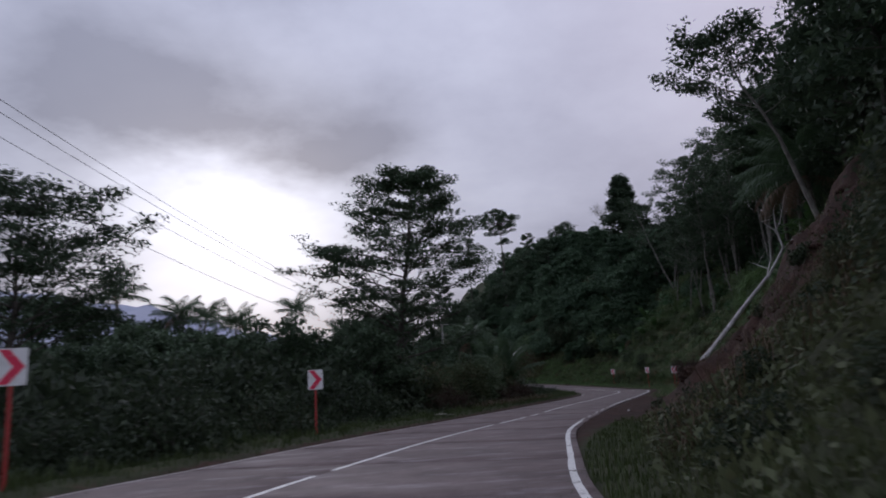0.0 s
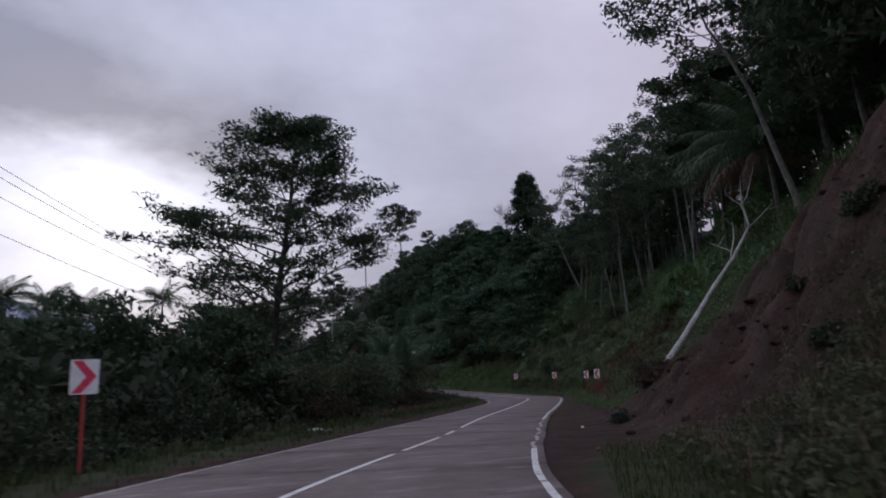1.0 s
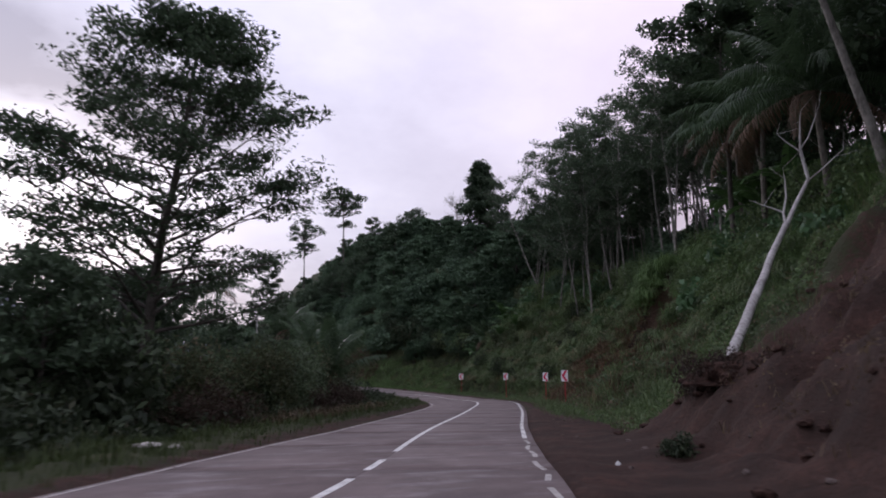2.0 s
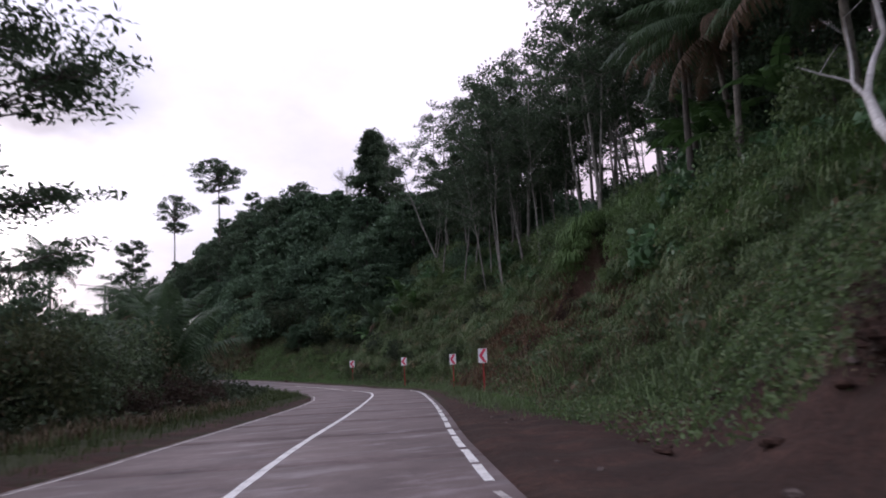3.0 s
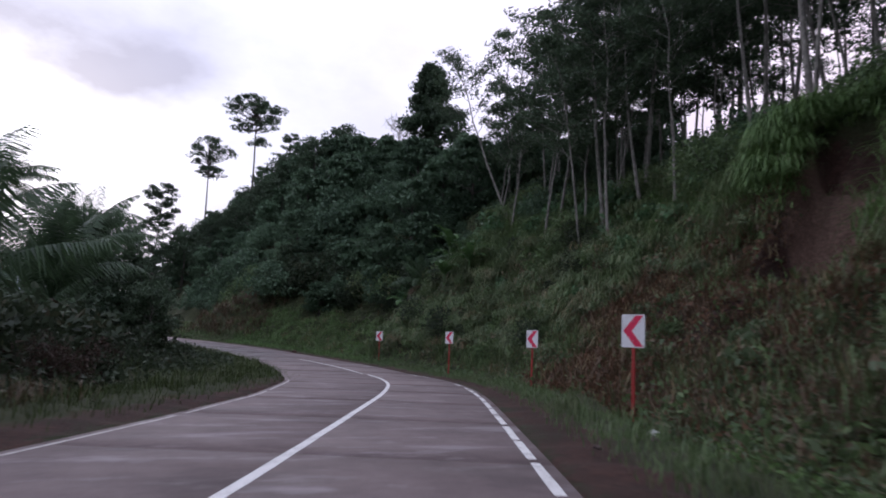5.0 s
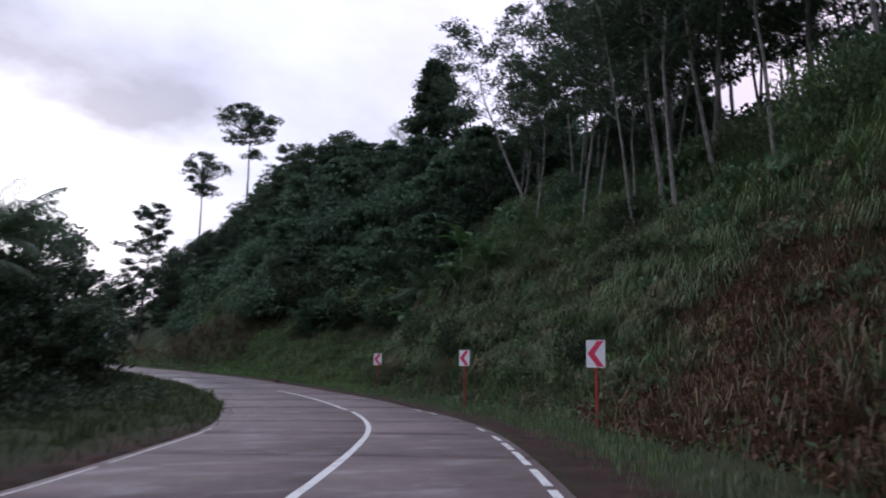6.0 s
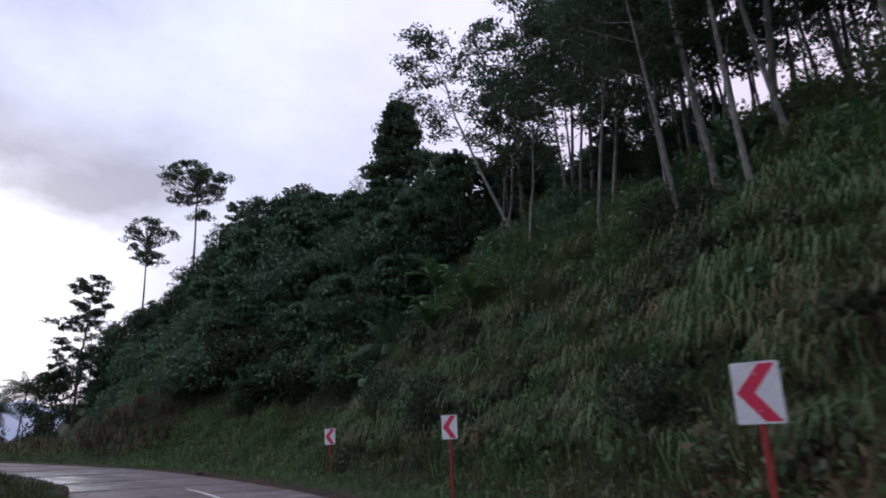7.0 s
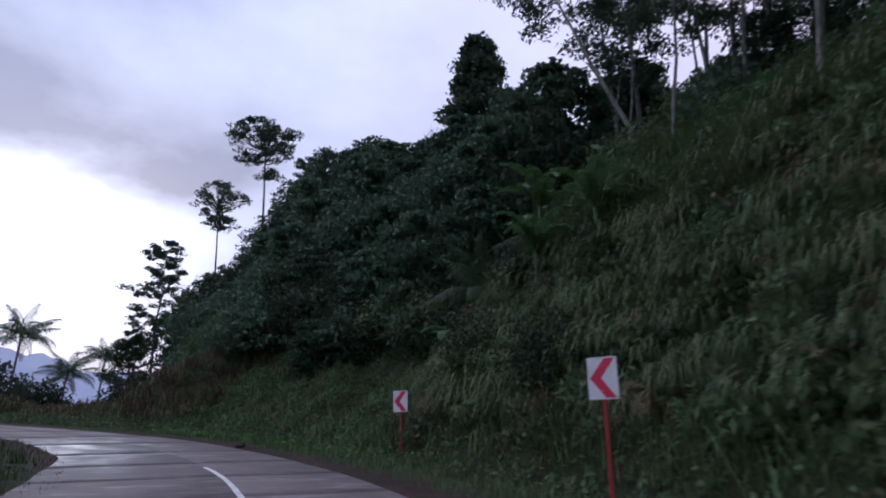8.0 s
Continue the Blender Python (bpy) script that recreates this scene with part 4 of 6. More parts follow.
def palm(x, y, height, seed, label, size=1.0, lean=(0.5, 0.2), fronds=21, dead=2, up=30):
    rng = np.random.default_rng(seed)
    base = float(ground_z(x, y)[0]) - 0.2
    tree = thing("coconut_palm", pose(x, y, base, 0, 0, rng.uniform(0, 360)), label, "palm tree", "coconut palms")
    t = np.linspace(0, 1, 10)
    spine = np.stack([lean[0] * t ** 1.6, lean[1] * t ** 1.6, height * t], 1)
    rad = 0.17 - 0.05 * t + 0.012 * np.sin(np.arange(10) * 2.6)
    rad[0] = 0.26
    pile = Pile()
    tube(pile, spine, rad, 9)
    smooth(part("trunk", pile.data(), BARK_PALM, tree, "grey ringed palm stem"))
    for i in range(fronds + dead):
        old = i >= fronds
        ob = part("frond", DEAD_FROND if old else FRONDS[i % 3], None, tree, "hanging dry brown frond" if old else "")
        pitch = rng.uniform(28, 50) if old else up - 75 * (i / fronds) + rng.uniform(-8, 8) + 45
        ob.matrix_basis = Matrix.Translation(spine[-1]) @ Euler((0, radians(pitch if old else -pitch + 30), radians(i * 137.5 + rng.uniform(-12, 12)))).to_matrix().to_4x4() @ Matrix.Diagonal((size, size, size, 1))
    return tree


palm(-4.4, 112.4, 12.5, 1, "coconut palm with arching fronds beyond the bend", 1.15)
palm(6.2, 80.5, 5.2, 2, "young coconut palm with tall upright fronds by the bend", 1.3, up=66, fronds=13, dead=1)
palm(4.5, 96.3, 9.5, 12, "coconut palm with thick fronds behind the inner bend", 1.2)
palm(3.6, 86.5, 4.0, 3, "low coconut palm beside the inner bend", 1.1, up=55, fronds=12)
palm(-8.2, 204.3, 11, 4, "coconut palm on the far shoulder of the hill", 1.2)
palm(27.9, 48.7, 7.8, 5, "coconut palm with brown hanging fronds on the bank", 1.25, dead=5)
palm(25.5, 42.0, 5.8, 6, "coconut palm leaning over the cut bank", 1.25, dead=3)
palm(31.0, 54.0, 8.5, 7, "coconut palm among trees on the bank", 1.2, dead=3)
palm(-9.7, 168, 10, 13, "coconut palm beyond the far bend", 1.2)
palm(-5.0, 172, 5, 14, "small coconut palm beyond the far bend", 1.0)
palm(-15, 160, 8, 15, "coconut palm beyond the far bend", 1.1)
palm(31.5, 107, 2.2, 16, "low feathery palm in the forest edge", 0.8, dead=3)
palm(33.0, 103.5, 2.0, 17, "low feathery palm in the forest edge", 0.75, dead=3)
palm(30.5, 51.0, 7.0, 18, "coconut palm with stout stem at the crest", 1.25, dead=5)
palm(-37.1, 76.5, 14.0, 19, "coconut palm above the valley trees", 1.0)
palm(-31.1, 79.1, 12.5, 20, "coconut palm above the valley trees", 0.95)
palm(6.0, 66.5, 2.6, 21, "low coconut palm crowding the inner verge", 1.15, up=70, fronds=12, dead=0)
palm(-22, 150, 11, 8, "coconut palm in the far valley", 1.2)
palm(-30, 96, 12, 9, "coconut palm above the valley bushes", 1.1)
palm(-36, 100, 13, 10, "coconut palm above the valley bushes", 1.1)
palm(-26, 118, 14, 11, "coconut palm above the valley bushes", 1.1)


def banana_leaf(name, seed, length):
    rng = np.random.default_rng(seed)
    n = 8
    t = np.linspace(0, 1, n)
    ang = 1.0 - 1.9 * t ** 1.4
    rib = np.concatenate([[[0, 0, 0]], np.cumsum(np.stack([np.cos(ang), 0 * t, np.sin(ang)], 1)[:-1] * length / (n - 1), 0)])
    w = 0.30 * np.sin(np.pi * np.clip(t * 0.92 + 0.06, 0, 1)) ** 0.6 * (t > 0.12)
    pile = Pile()
    v, q = [], []
    for side in (-1, 1):
        for i in range(n - 1):
            b, tear = len(v), rng.uniform(0.0, 0.08)
            up = np.array([0, 0, 0.10])
            v += [rib[i], rib[i + 1], rib[i + 1] + np.array([0, side * w[i + 1], 0]) - up * w[i + 1] + np.array([-tear, 0, -tear]), rib[i] + np.array([0, side * w[i], 0]) - up * w[i]]
            q.append([b, b + 1, b + 2, b + 3])
    pile.put(v, q)
    tube(pile, rib, np.linspace(0.03, 0.008, n), 4)
    me = bpy.data.meshes.new(name)
    fill(me, *pile.data())
    me.materials.append(LEAF_BANANA)
    return me


BLADES = [banana_leaf("leaf", 1, 2.3), banana_leaf("leaf", 2, 1.9)]


def banana(x, y, seed, size=1.0):
    rng = np.random.default_rng(seed)
    plant = thing("banana_plant", pose(x, y, float(ground_z(x, y)[0]) - 0.1, 0, 0, rng.uniform(0, 360)), "banana plant with broad torn green leaves on the slope", "banana plant", "banana plants")
    pile = Pile()
    tube(pile, [(0, 0, 0), (0.03, 0, 1.0 * size), (0.0, 0.04, 2.0 * size)], [0.14, 0.11, 0.07], 8)
    smooth(part("stem", pile.data(), LEAF_BANANA, plant))
    for i in range(8):
        ob = part("leaf", BLADES[i % 2], None, plant)
        ob.matrix_basis = Matrix.Translation((0, 0, 1.9 * size)) @ Euler((0, radians(rng.uniform(-35, 22)), radians(i * 137.5))).to_matrix().to_4x4() @ Matrix.Diagonal((size, size, size, 1))


for i, (x, y, k) in enumerate(((30.0, 52.6, 1.3), (31.6, 55.4, 1.35), (29.0, 50.0, 1.2), (27.4, 46.0, 1.2), (31.0, 51.5, 1.2), (33.0, 56.5, 1.2), (30.2, 98.0, 1.1), (31.5, 100.5, 1.2), (33.0, 103.0, 1.2), (29.6, 107.0, 1.1), (36.5, 60.5, 1.2), (31.2, 95.2, 1.0), (-1.5, 76.0, 1.2), (1.2, 79.5, 1.1), (1.8, 71.5, 1.35), (3.6, 75.5, 1.4), (-0.4, 69.0, 1.4), (2.6, 82.0, 1.3), (4.4, 73.0, 1.0))):
    banana(x, y, 40 + i, k)

# ---- the pale leaning tree on the slip ----
BASE = (13.2, 33.7, float(ground_z(13.2, 33.7)[0]) - 0.3)
bare = thing("bare_tree", pose(*BASE), "bare white-barked tree leaning on the red earth bank", "tree")
FOOT = np.array(BASE)
pile = Pile()
tube(pile, np.array([(12.75, 33.3, BASE[2] - 0.3), (13.26, 33.71, 2.11), (14.2, 34.4, 2.75), (15.17, 35.12, 3.48), (16.4, 35.95, 4.45), (17.56, 36.87, 5.3), (18.5, 37.5, 6.0), (19.42, 38.12, 6.7)]) - FOOT, [0.16, 0.135, 0.125, 0.125, 0.115, 0.11, 0.10, 0.098], 10)
smooth(part("trunk", pile.data(), BARK_WHITE, bare, "smooth white trunk"))
rng = np.random.default_rng(5)
for pts, r0, r1, twigs in (([(19.42, 38.12, 6.6), (19.9, 38.3, 7.2), (20.4, 38.44, 7.78), (20.83, 38.34, 8.49), (20.66, 38.29, 9.16), (20.54, 38.25, 9.58)], 0.085, 0.055, 1),
                           ([(20.54, 38.25, 9.52), (20.47, 38.11, 9.99), (20.39, 37.95, 10.46), (20.45, 37.9, 10.9)], 0.046, 0.010, 2),
                           ([(19.42, 38.12, 6.6), (19.88, 38.67, 7.25), (20.2, 38.8, 7.9), (20.32, 38.88, 8.65), (20.26, 38.85, 9.05)], 0.055, 0.014, 2),
                           ([(19.9, 38.7, 7.3), (19.73, 38.95, 7.50), (19.54, 39.18, 7.66), (19.26, 39.52, 7.95)], 0.030, 0.008, 1),
                           ([(20.83, 38.34, 8.45), (21.06, 37.98, 8.73), (21.3, 37.51, 9.11), (21.45, 37.3, 9.3)], 0.032, 0.007, 2),
                           ([(20.55, 38.27, 9.50), (20.2, 38.49, 9.91), (19.94, 38.6, 10.24)], 0.030, 0.008, 2),
                           ([(20.54, 38.25, 9.55), (20.65, 37.94, 9.9), (20.64, 37.5, 10.5), (20.7, 37.3, 10.95)], 0.030, 0.008, 3)):
    pile = Pile()
    pts = np.array(pts) - FOOT
    tube(pile, pts, np.linspace(r0, r1, len(pts)), 7)
    for _ in range(twigs):
        tube(pile, limb_points(pts[rng.integers(1, len(pts))], rng.normal(0, 0.5, 3) + [0, 0, 0.5], rng.uniform(0.4, 0.9), rng, 4), np.linspace(0.010, 0.004, 4), 4)
    smooth(part("branch", pile.data(), BARK_WHITE, bare))


# ---- bushes ----
def make_bush(name, seed, radius, height, leaf, label, count, leaf_size, group, category="bush"):
    rng = np.random.default_rng(seed)
    bush = thing(name, Matrix(), label, category, group)
    wood, crown = Pile(), Pile()
    spots = []
    lobes = 9
    for i in range(lobes):
        az, rr = rng.uniform(0, 6.28), radius * rng.uniform(0.1, 0.75)
        top = np.array([math.cos(az) * rr, math.sin(az) * rr, height * rng.uniform(0.45, 0.95) * (1 - 0.35 * rr / radius)])
        pts = limb_points((0, 0, -0.1), top / np.linalg.norm(top), np.linalg.norm(top), rng, 5, 0.1)
        tube(wood, pts, [0.0, 0.034, 0.025, 0.018, 0.01], 4)
        spots.append(cluster(rng, pts[-1], count // (lobes * 2), radius * rng.uniform(0.32, 0.55), height * rng.uniform(0.18, 0.34)))
        low = pts[-1] * np.array([1.15, 1.15, 0.45])
        spots.append(cluster(rng, low, count // (lobes * 2), radius * 0.5, height * 0.3))
    c = np.concatenate(spots)
    c[:, 2] = np.abs(c[:, 2])
    leaves(crown, c, leaf_size[0], leaf_size[1], rng, 0.3, 0.35)
    part("stem", welded(*wood.data()), BARK, bush)
    part("foliage", crown.data(), leaf, bush)
    return bush


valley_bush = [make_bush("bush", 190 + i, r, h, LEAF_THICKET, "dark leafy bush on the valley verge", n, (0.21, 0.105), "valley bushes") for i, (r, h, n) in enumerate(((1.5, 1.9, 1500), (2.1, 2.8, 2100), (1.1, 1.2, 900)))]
green_bush = [make_bush("bush", 90 + i, r, h, LEAF_BUSH, "leafy green bush beside the road", n, (0.21, 0.105), "bushes") for i, (r, h, n) in enumerate(((1.5, 1.9, 1500), (2.1, 2.8, 2100), (1.1, 1.2, 900)))]
brown_bush = make_bush("bush", 95, 2.2, 2.8, LEAF_BROWN, "reddish brown dry bush on the grassy verge", 3600, (0.18, 0.08), "dry bushes")
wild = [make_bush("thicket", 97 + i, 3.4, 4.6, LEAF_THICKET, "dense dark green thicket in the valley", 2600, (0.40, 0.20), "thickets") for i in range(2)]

rng = np.random.default_rng(9)
used = set()


def spread(kinds, places, lo=0.8, hi=1.25):
    for x, y in places:
        k = kinds[int(rng.integers(0, len(kinds)))]
        if k.name not in used:
            used.add(k.name)
            put(k, x, y, rng.uniform(0, 360), rng.uniform(lo, hi), 0.1)
        else:
            again(k, x, y, rng.uniform(0, 360), rng.uniform(lo, hi), 0.1)


def strip(n, s0, s1, d0, d1, gap=1.2):
    """Scattered places along the road."""
    out = []
    for _ in range(n * 30):
        if len(out) >= n:
            break
        p = on_road(rng.uniform(s0, s1), rng.uniform(d0, d1))
        if math.hypot(p[0] - 31.2, p[1] - 63.6) > 4.2 and math.hypot(p[0] - 28.0, p[1] - 61.5) > 3.2 and rust_share(p[0:1], p[1:2], *to_road(p[0], p[1]))[0] < 0.45 and min([math.hypot(p[0] - a, p[1] - b) for a, b in out] + [99]) > gap:
            out.append((float(p[0]), float(p[1])))
    return out


spread(valley_bush, strip(34, along(14), along(50), -12.5, -7.8), 0.8, 1.2)
olive = [make_bush("bush", 195 + i, 2.3, 4.6, LEAF_OLIVE, "tall feathery olive-green bush on the valley verge", 3600, (0.26, 0.07), "tall bushes on the verge") for i in range(2)]
spread(olive, [(3.6, 57.6), (1.4, 52.8), (4.8, 62.6), (-0.6, 48.4), (2.6, 60.4), (5.6, 67.0)], 0.75, 1.05)
verge_bush = [make_bush("bush", 205 + i, 2.3, 4.8, LEAF_VERGE, "tall soft green bush crowding the inner verge", 3400, (0.24, 0.11), "tall bushes on the verge") for i in range(2)]
spread(verge_bush, [(2.4, 55.0), (3.9, 58.6), (5.0, 62.0), (0.6, 52.2), (-1.2, 49.4), (6.0, 65.4), (0.4, 57.0), (-2.6, 53.0), (2.2, 62.0), (-3.6, 46.6)], 0.85, 1.1)
spread([brown_bush], [(4.9, 56.4), (6.3, 60.8), (-1.8, 44.5), (0.6, 46.6), (-0.4, 45.2)], 0.5, 0.75)
spread(wild, strip(24, along(30), along(62), -18, -11, 2.6), 0.5, 1.25)
spread(wild, strip(14, along(60), along(80), -19, -12.5, 2.6), 0.5, 1.3)
spread([brown_bush], strip(7, along(46), along(80), -12, -9, 2.0), 0.5, 0.9)
spread(wild, strip(12, along(80), along(99), -22, -15, 2.6), 0.8, 1.3)
spread(wild, strip(34, along(0), along(66), -40, -14, 3.2), 0.9, 1.5)
spread(wild, strip(26, along(66), along(100), -40, -18, 3.0), 0.8, 1.2)
spread(wild, strip(12, along(104), along(116), -24, -14, 3.0), 0.5, 0.75)
spread(wild, [(8.4, 100.2), (6.6, 97.6), (7.0, 103.4), (4.8, 101.0), (3.6, 97.2), (5.4, 106.2), (6.0, 93.6), (2.6, 103.2), (4.2, 91.4)], 0.7, 0.95)
spread(valley_bush, strip(14, along(58), along(80), -12.0, -8.5), 0.6, 1.0)
spread(green_bush, strip(58, along(42), along(101), 13.5, 19, 1.5), 0.7, 1.25)
spread(green_bush, strip(30, along(42), along(100), 8.0, 13.5, 1.6), 0.4, 0.8)
spread(wild, strip(16, along(101), along(116), 13.5, 17.5, 1.6), 0.55, 0.85)
spread(green_bush, strip(14, along(104), along(118), 14, 18), 0.9, 1.5)
spread(valley_bush[2:], [(9.9, 31.2)], 0.42, 0.44)
spread(valley_bush, strip(14, along(2), along(20), 9.0, 13, 1.2), 0.5, 0.75)
spread(valley_bush, strip(14, along(4), along(22), 6.8, 9.0, 0.9), 0.25, 0.36)
spread(olive, strip(14, along(5), along(19), 9.2, 13.0, 0.9), 0.22, 0.40)
spread(valley_bush[2:], strip(22, along(14), along(29), 9.5, 17, 1.2), 0.35, 0.7)
spread(valley_bush, strip(14, along(80), along(100), 7.6, 14, 1.8), 0.45, 0.95)
spread(green_bush, strip(22, along(80), along(100), 7.6, 16, 1.5), 0.4, 0.8)
spread(green_bush, [(8.6, 17.6), (7.6, 15.6)], 0.4, 0.5)
# valley trees
for i in range(56):
    x, y = rng.uniform(-70, -12), rng.uniform(34, 150)
    if to_road(x, y)[1][0] < -15:
        again(shade[i % 2], x, y, rng.uniform(0, 360), rng.uniform(0.55, 0.9))
for i, (x, y) in enumerate([(-10, 62), (-6, 67), (-1, 69), (-14, 60), (-18, 64), (-10, 92), (-14, 96), (-6, 101), (-19, 90), (-24, 70), (-12, 74), (-8, 82)]):
    again(shade[i % 2], x, y, rng.uniform(0, 360), rng.uniform(0.8, 1.05))
for i, (x, y, k) in enumerate([(-20, 56, 1.3), (-16, 51, 0.95), (-12.5, 56, 1.2), (-27, 63, 1.2), (-23, 60, 1.35), (-14, 59, 1.0), (-25, 54, 1.3), (-31, 66, 1.25), (-18, 61, 1.35), (-29, 53, 1.15), (-7.5, 56.5, 0.62), (-10.5, 51.5, 0.7), (2, 82, 0.75), (-2, 88, 0.9), (0, 92, 0.9), (2.5, 101, 0.6), (-5, 86, 1.0), (1, 76, 0.7), (-36, 58, 1.4), (-31, 62, 1.3), (-40, 66, 1.5), (-27, 56, 1.1), (-22, 58, 1.1), (-34, 72, 1.4), (-45, 60, 1.5), (-17, 80, 1.1), (-29, 82, 1.2)]):
    again(shade[i % 2], x, y, rng.uniform(0, 360), k * 0.8)
for i, (x, y) in enumerate([(28.5, 40.5), (23.5, 29), (27, 33), (30, 37), (32, 44), (21, 25), (26, 28), (34, 49)]):
    again(shade[i % 2], x, y, rng.uniform(0, 360), rng.uniform(0.8, 1.1))
for i, (x, y, k) in enumerate([(30, 152, 1.05), (26, 158, 1.0), (34, 150, 1.1), (23, 163, 1.0), (38, 148, 1.0), (28, 146, 0.95), (33, 157, 1.1), (40, 156, 1.0), (25, 152, 0.85), (3.0, 109, 0.72), (1.2, 106, 0.65), (1.6, 113, 0.6), (-0.5, 110, 0.8), (3.4, 104.0, 0.7), (3.8, 100.8, 0.6), (-1, 114, 0.8)]):
    again(jungle[(1, 3)[i % 2]], x, y, rng.uniform(0, 360), k)
for i, (x, y, k) in enumerate([(8.4, 101.6, 0.60), (7.4, 106.0, 0.62), (8.8, 97.6, 0.5), (4.4, 104.6, 0.9), (3.8, 99.0, 0.9), (4.6, 109.0, 0.8), (3.2, 94.0, 0.75)]):
    again(shade[i % 2], x, y, rng.uniform(0, 360), k)
for x, y, k in ((5, 195, 0.42), (-3, 202, 0.55), (24, 166, 0.5)):
    again(ragged, x, y, rng.uniform(0, 360), k * ragged.scale[0])
for i, (x, y, top) in enumerate([(-46.6, 71, 15.5), (-44, 73, 15.3), (-41.5, 74, 15.2), (-38.6, 76, 13.9), (-35.6, 77, 12.7), (-32.8, 78.5, 12.6), (-29.3, 80, 11.4), (-26.2, 81, 9.3), (-24.3, 81.5, 9.8), (-10.8, 43.4, 7.4), (-12.6, 44.5, 6.6), (-8.6, 44.6, 6.4),
                                 (-4.3, 42.5, 6.2), (-6.2, 46.0, 7.0), (-24.5, 64.4, 9.6), (-22.4, 65.3, 8.8), (-19.1, 66.6, 8.4), (-15.6, 67.5, 8.0), (-13, 68.3, 7.6), (-10.8, 68.8, 7.2), (-6.0, 62.0, 9.5), (-7.0, 78.0, 12.0), (-28.0, 63.0, 10.2)]):
    again(shade[i % 2], x, y, rng.uniform(0, 360), (top - float(ground_z(x, y)[0])) / (10.6, 12.6)[i % 2])
spread(wild, [(-8, 165), (-3, 160), (-14, 150), (-18, 170), (0, 178), (-6, 150), (-22, 160), (-11, 176), (-26, 145), (-2, 188)], 0.8, 1.3)
# dark crowns on the shoulder of the ridge, below the tall trees
for i, (x, y, top) in enumerate([(13.5, 183, 28), (10.5, 188, 27), (16, 178, 29), (7, 192, 25), (12, 176, 25), (4, 196, 23), (15.5, 190, 30), (18.5, 172, 31), (-3, 204, 20), (6, 200, 25), (24, 163, 36), (29, 158, 37.5), (32.5, 159.4, 41.2), (27, 152, 36), (22, 158, 31), (20, 165, 31), (37, 152, 36)]):
    again(shade[i % 2], x, y, rng.uniform(0, 360), (top - float(ground_z(x, y)[0])) / (10.6, 12.6)[i % 2])
# crowns behind the crest of the bank
for i, (x, y) in enumerate([(46, 50), (42, 47), (38, 42), (35, 36), (44, 40), (31, 30), (19, 22), (22, 19), (21, 28), (20.5, 15), (17.5, 13), (24, 33.5)]):
    again(shade[i % 2], x, y, rng.uniform(0, 360), rng.uniform(0.9, 1.3))
for i, (x, y) in enumerate([(30, 44), (33, 48), (29, 34.5), (36, 53.5), (33, 40), (28, 29), (25, 24), (34, 60), (37, 62.5), (41.5, 64), (43, 61), (40, 68)]):
    again(slim[(1, 3)[i % 2]], x, y, rng.uniform(0, 360), rng.uniform(0.8, 1.05), tilt=(rng.uniform(-4, 4), rng.uniform(-8, 2)))
for i, (x, y) in enumerate([(34, 58), (31.5, 49.5), (33.5, 53), (29, 46.5), (36.5, 55)]):
    again(shade[i % 2], x, y, rng.uniform(0, 360), rng.uniform(0.5, 0.7))

# a pale leafless tree on the ridge
twiggy = thing("bare_tree", pose(44.3, 166.1, float(ground_z(44.3, 166.1)[0]) - 0.3), "pale leafless tree with fine twigs on the ridge", "tree")
crown_z = 46.0 - float(ground_z(44.3, 166.1)[0])
pile, g = Pile(), np.random.default_rng(55)
tube(pile, [(0, 0, 0), (0.2, 0, crown_z * 0.5), (0, 0.2, crown_z * 0.95)], [0.22, 0.16, 0.05], 7)
smooth(part("trunk", pile.data(), BARK_WHITE, twiggy))
for i in range(14):
    pile, f = Pile(), g.uniform(0.55, 0.9)
    a = i * 2.4
    pts = limb_points((0.1, 0.1, crown_z * f), (math.cos(a), math.sin(a), 0.9), g.uniform(2.5, 4.5), g, 6, 0.3)
    tube(pile, pts, np.linspace(0.07, 0.02, 6), 4)
    for _ in range(18):
        tube(pile, limb_points(pts[g.integers(2, 6)], g.normal(0, 0.7, 3) + [0, 0, 0.5], g.uniform(0.8, 2.0), g, 4), np.linspace(0.04, 0.018, 4), 3)
    part("limb", pile.data(), BARK_WHITE, twiggy)

# the stand of timber behind the slender trees, and the shrubs under it
timber = [make_tree("forest_tree", 130 + i, h, r, c, sp, (0.7, 1.0, 0.9, 0.7, 0.35), n, BARK_PALE, LEAF_SLIM, "tall forest tree with dark layered crown on the hill", lean=ln, rise=0.6, puff=(0.95, 0.34), per_puff=16, twigs=4, leaf_size=(0.36, 0.17), flat=0.7, group="timber on the hill", split=False)
          for i, (h, r, c, sp, n, ln) in enumerate(((21, 0.17, 0.42, 4.6, 18, (0.6, 0.3)), (18, 0.13, 0.38, 4.2, 17, (-0.9, 0.4)), (15, 0.10, 0.34, 3.6, 15, (0.3, -0.8))))]
rng = np.random.default_rng(15)
TIMBER_AT = [(35.8, 68.2)]
while len(TIMBER_AT) < 68:
    q = on_road(rng.uniform(along(46), along(113)), rng.uniform(17, 46))
    if min(math.hypot(q[0] - a, q[1] - b) for a, b in TIMBER_AT) > 2.7 and math.hypot(q[0] - 31, q[1] - 64) > 5 and q[1] < 113 and (q[1] < 94 or q[0] > 46):
        TIMBER_AT.append((float(q[0]), float(q[1])))
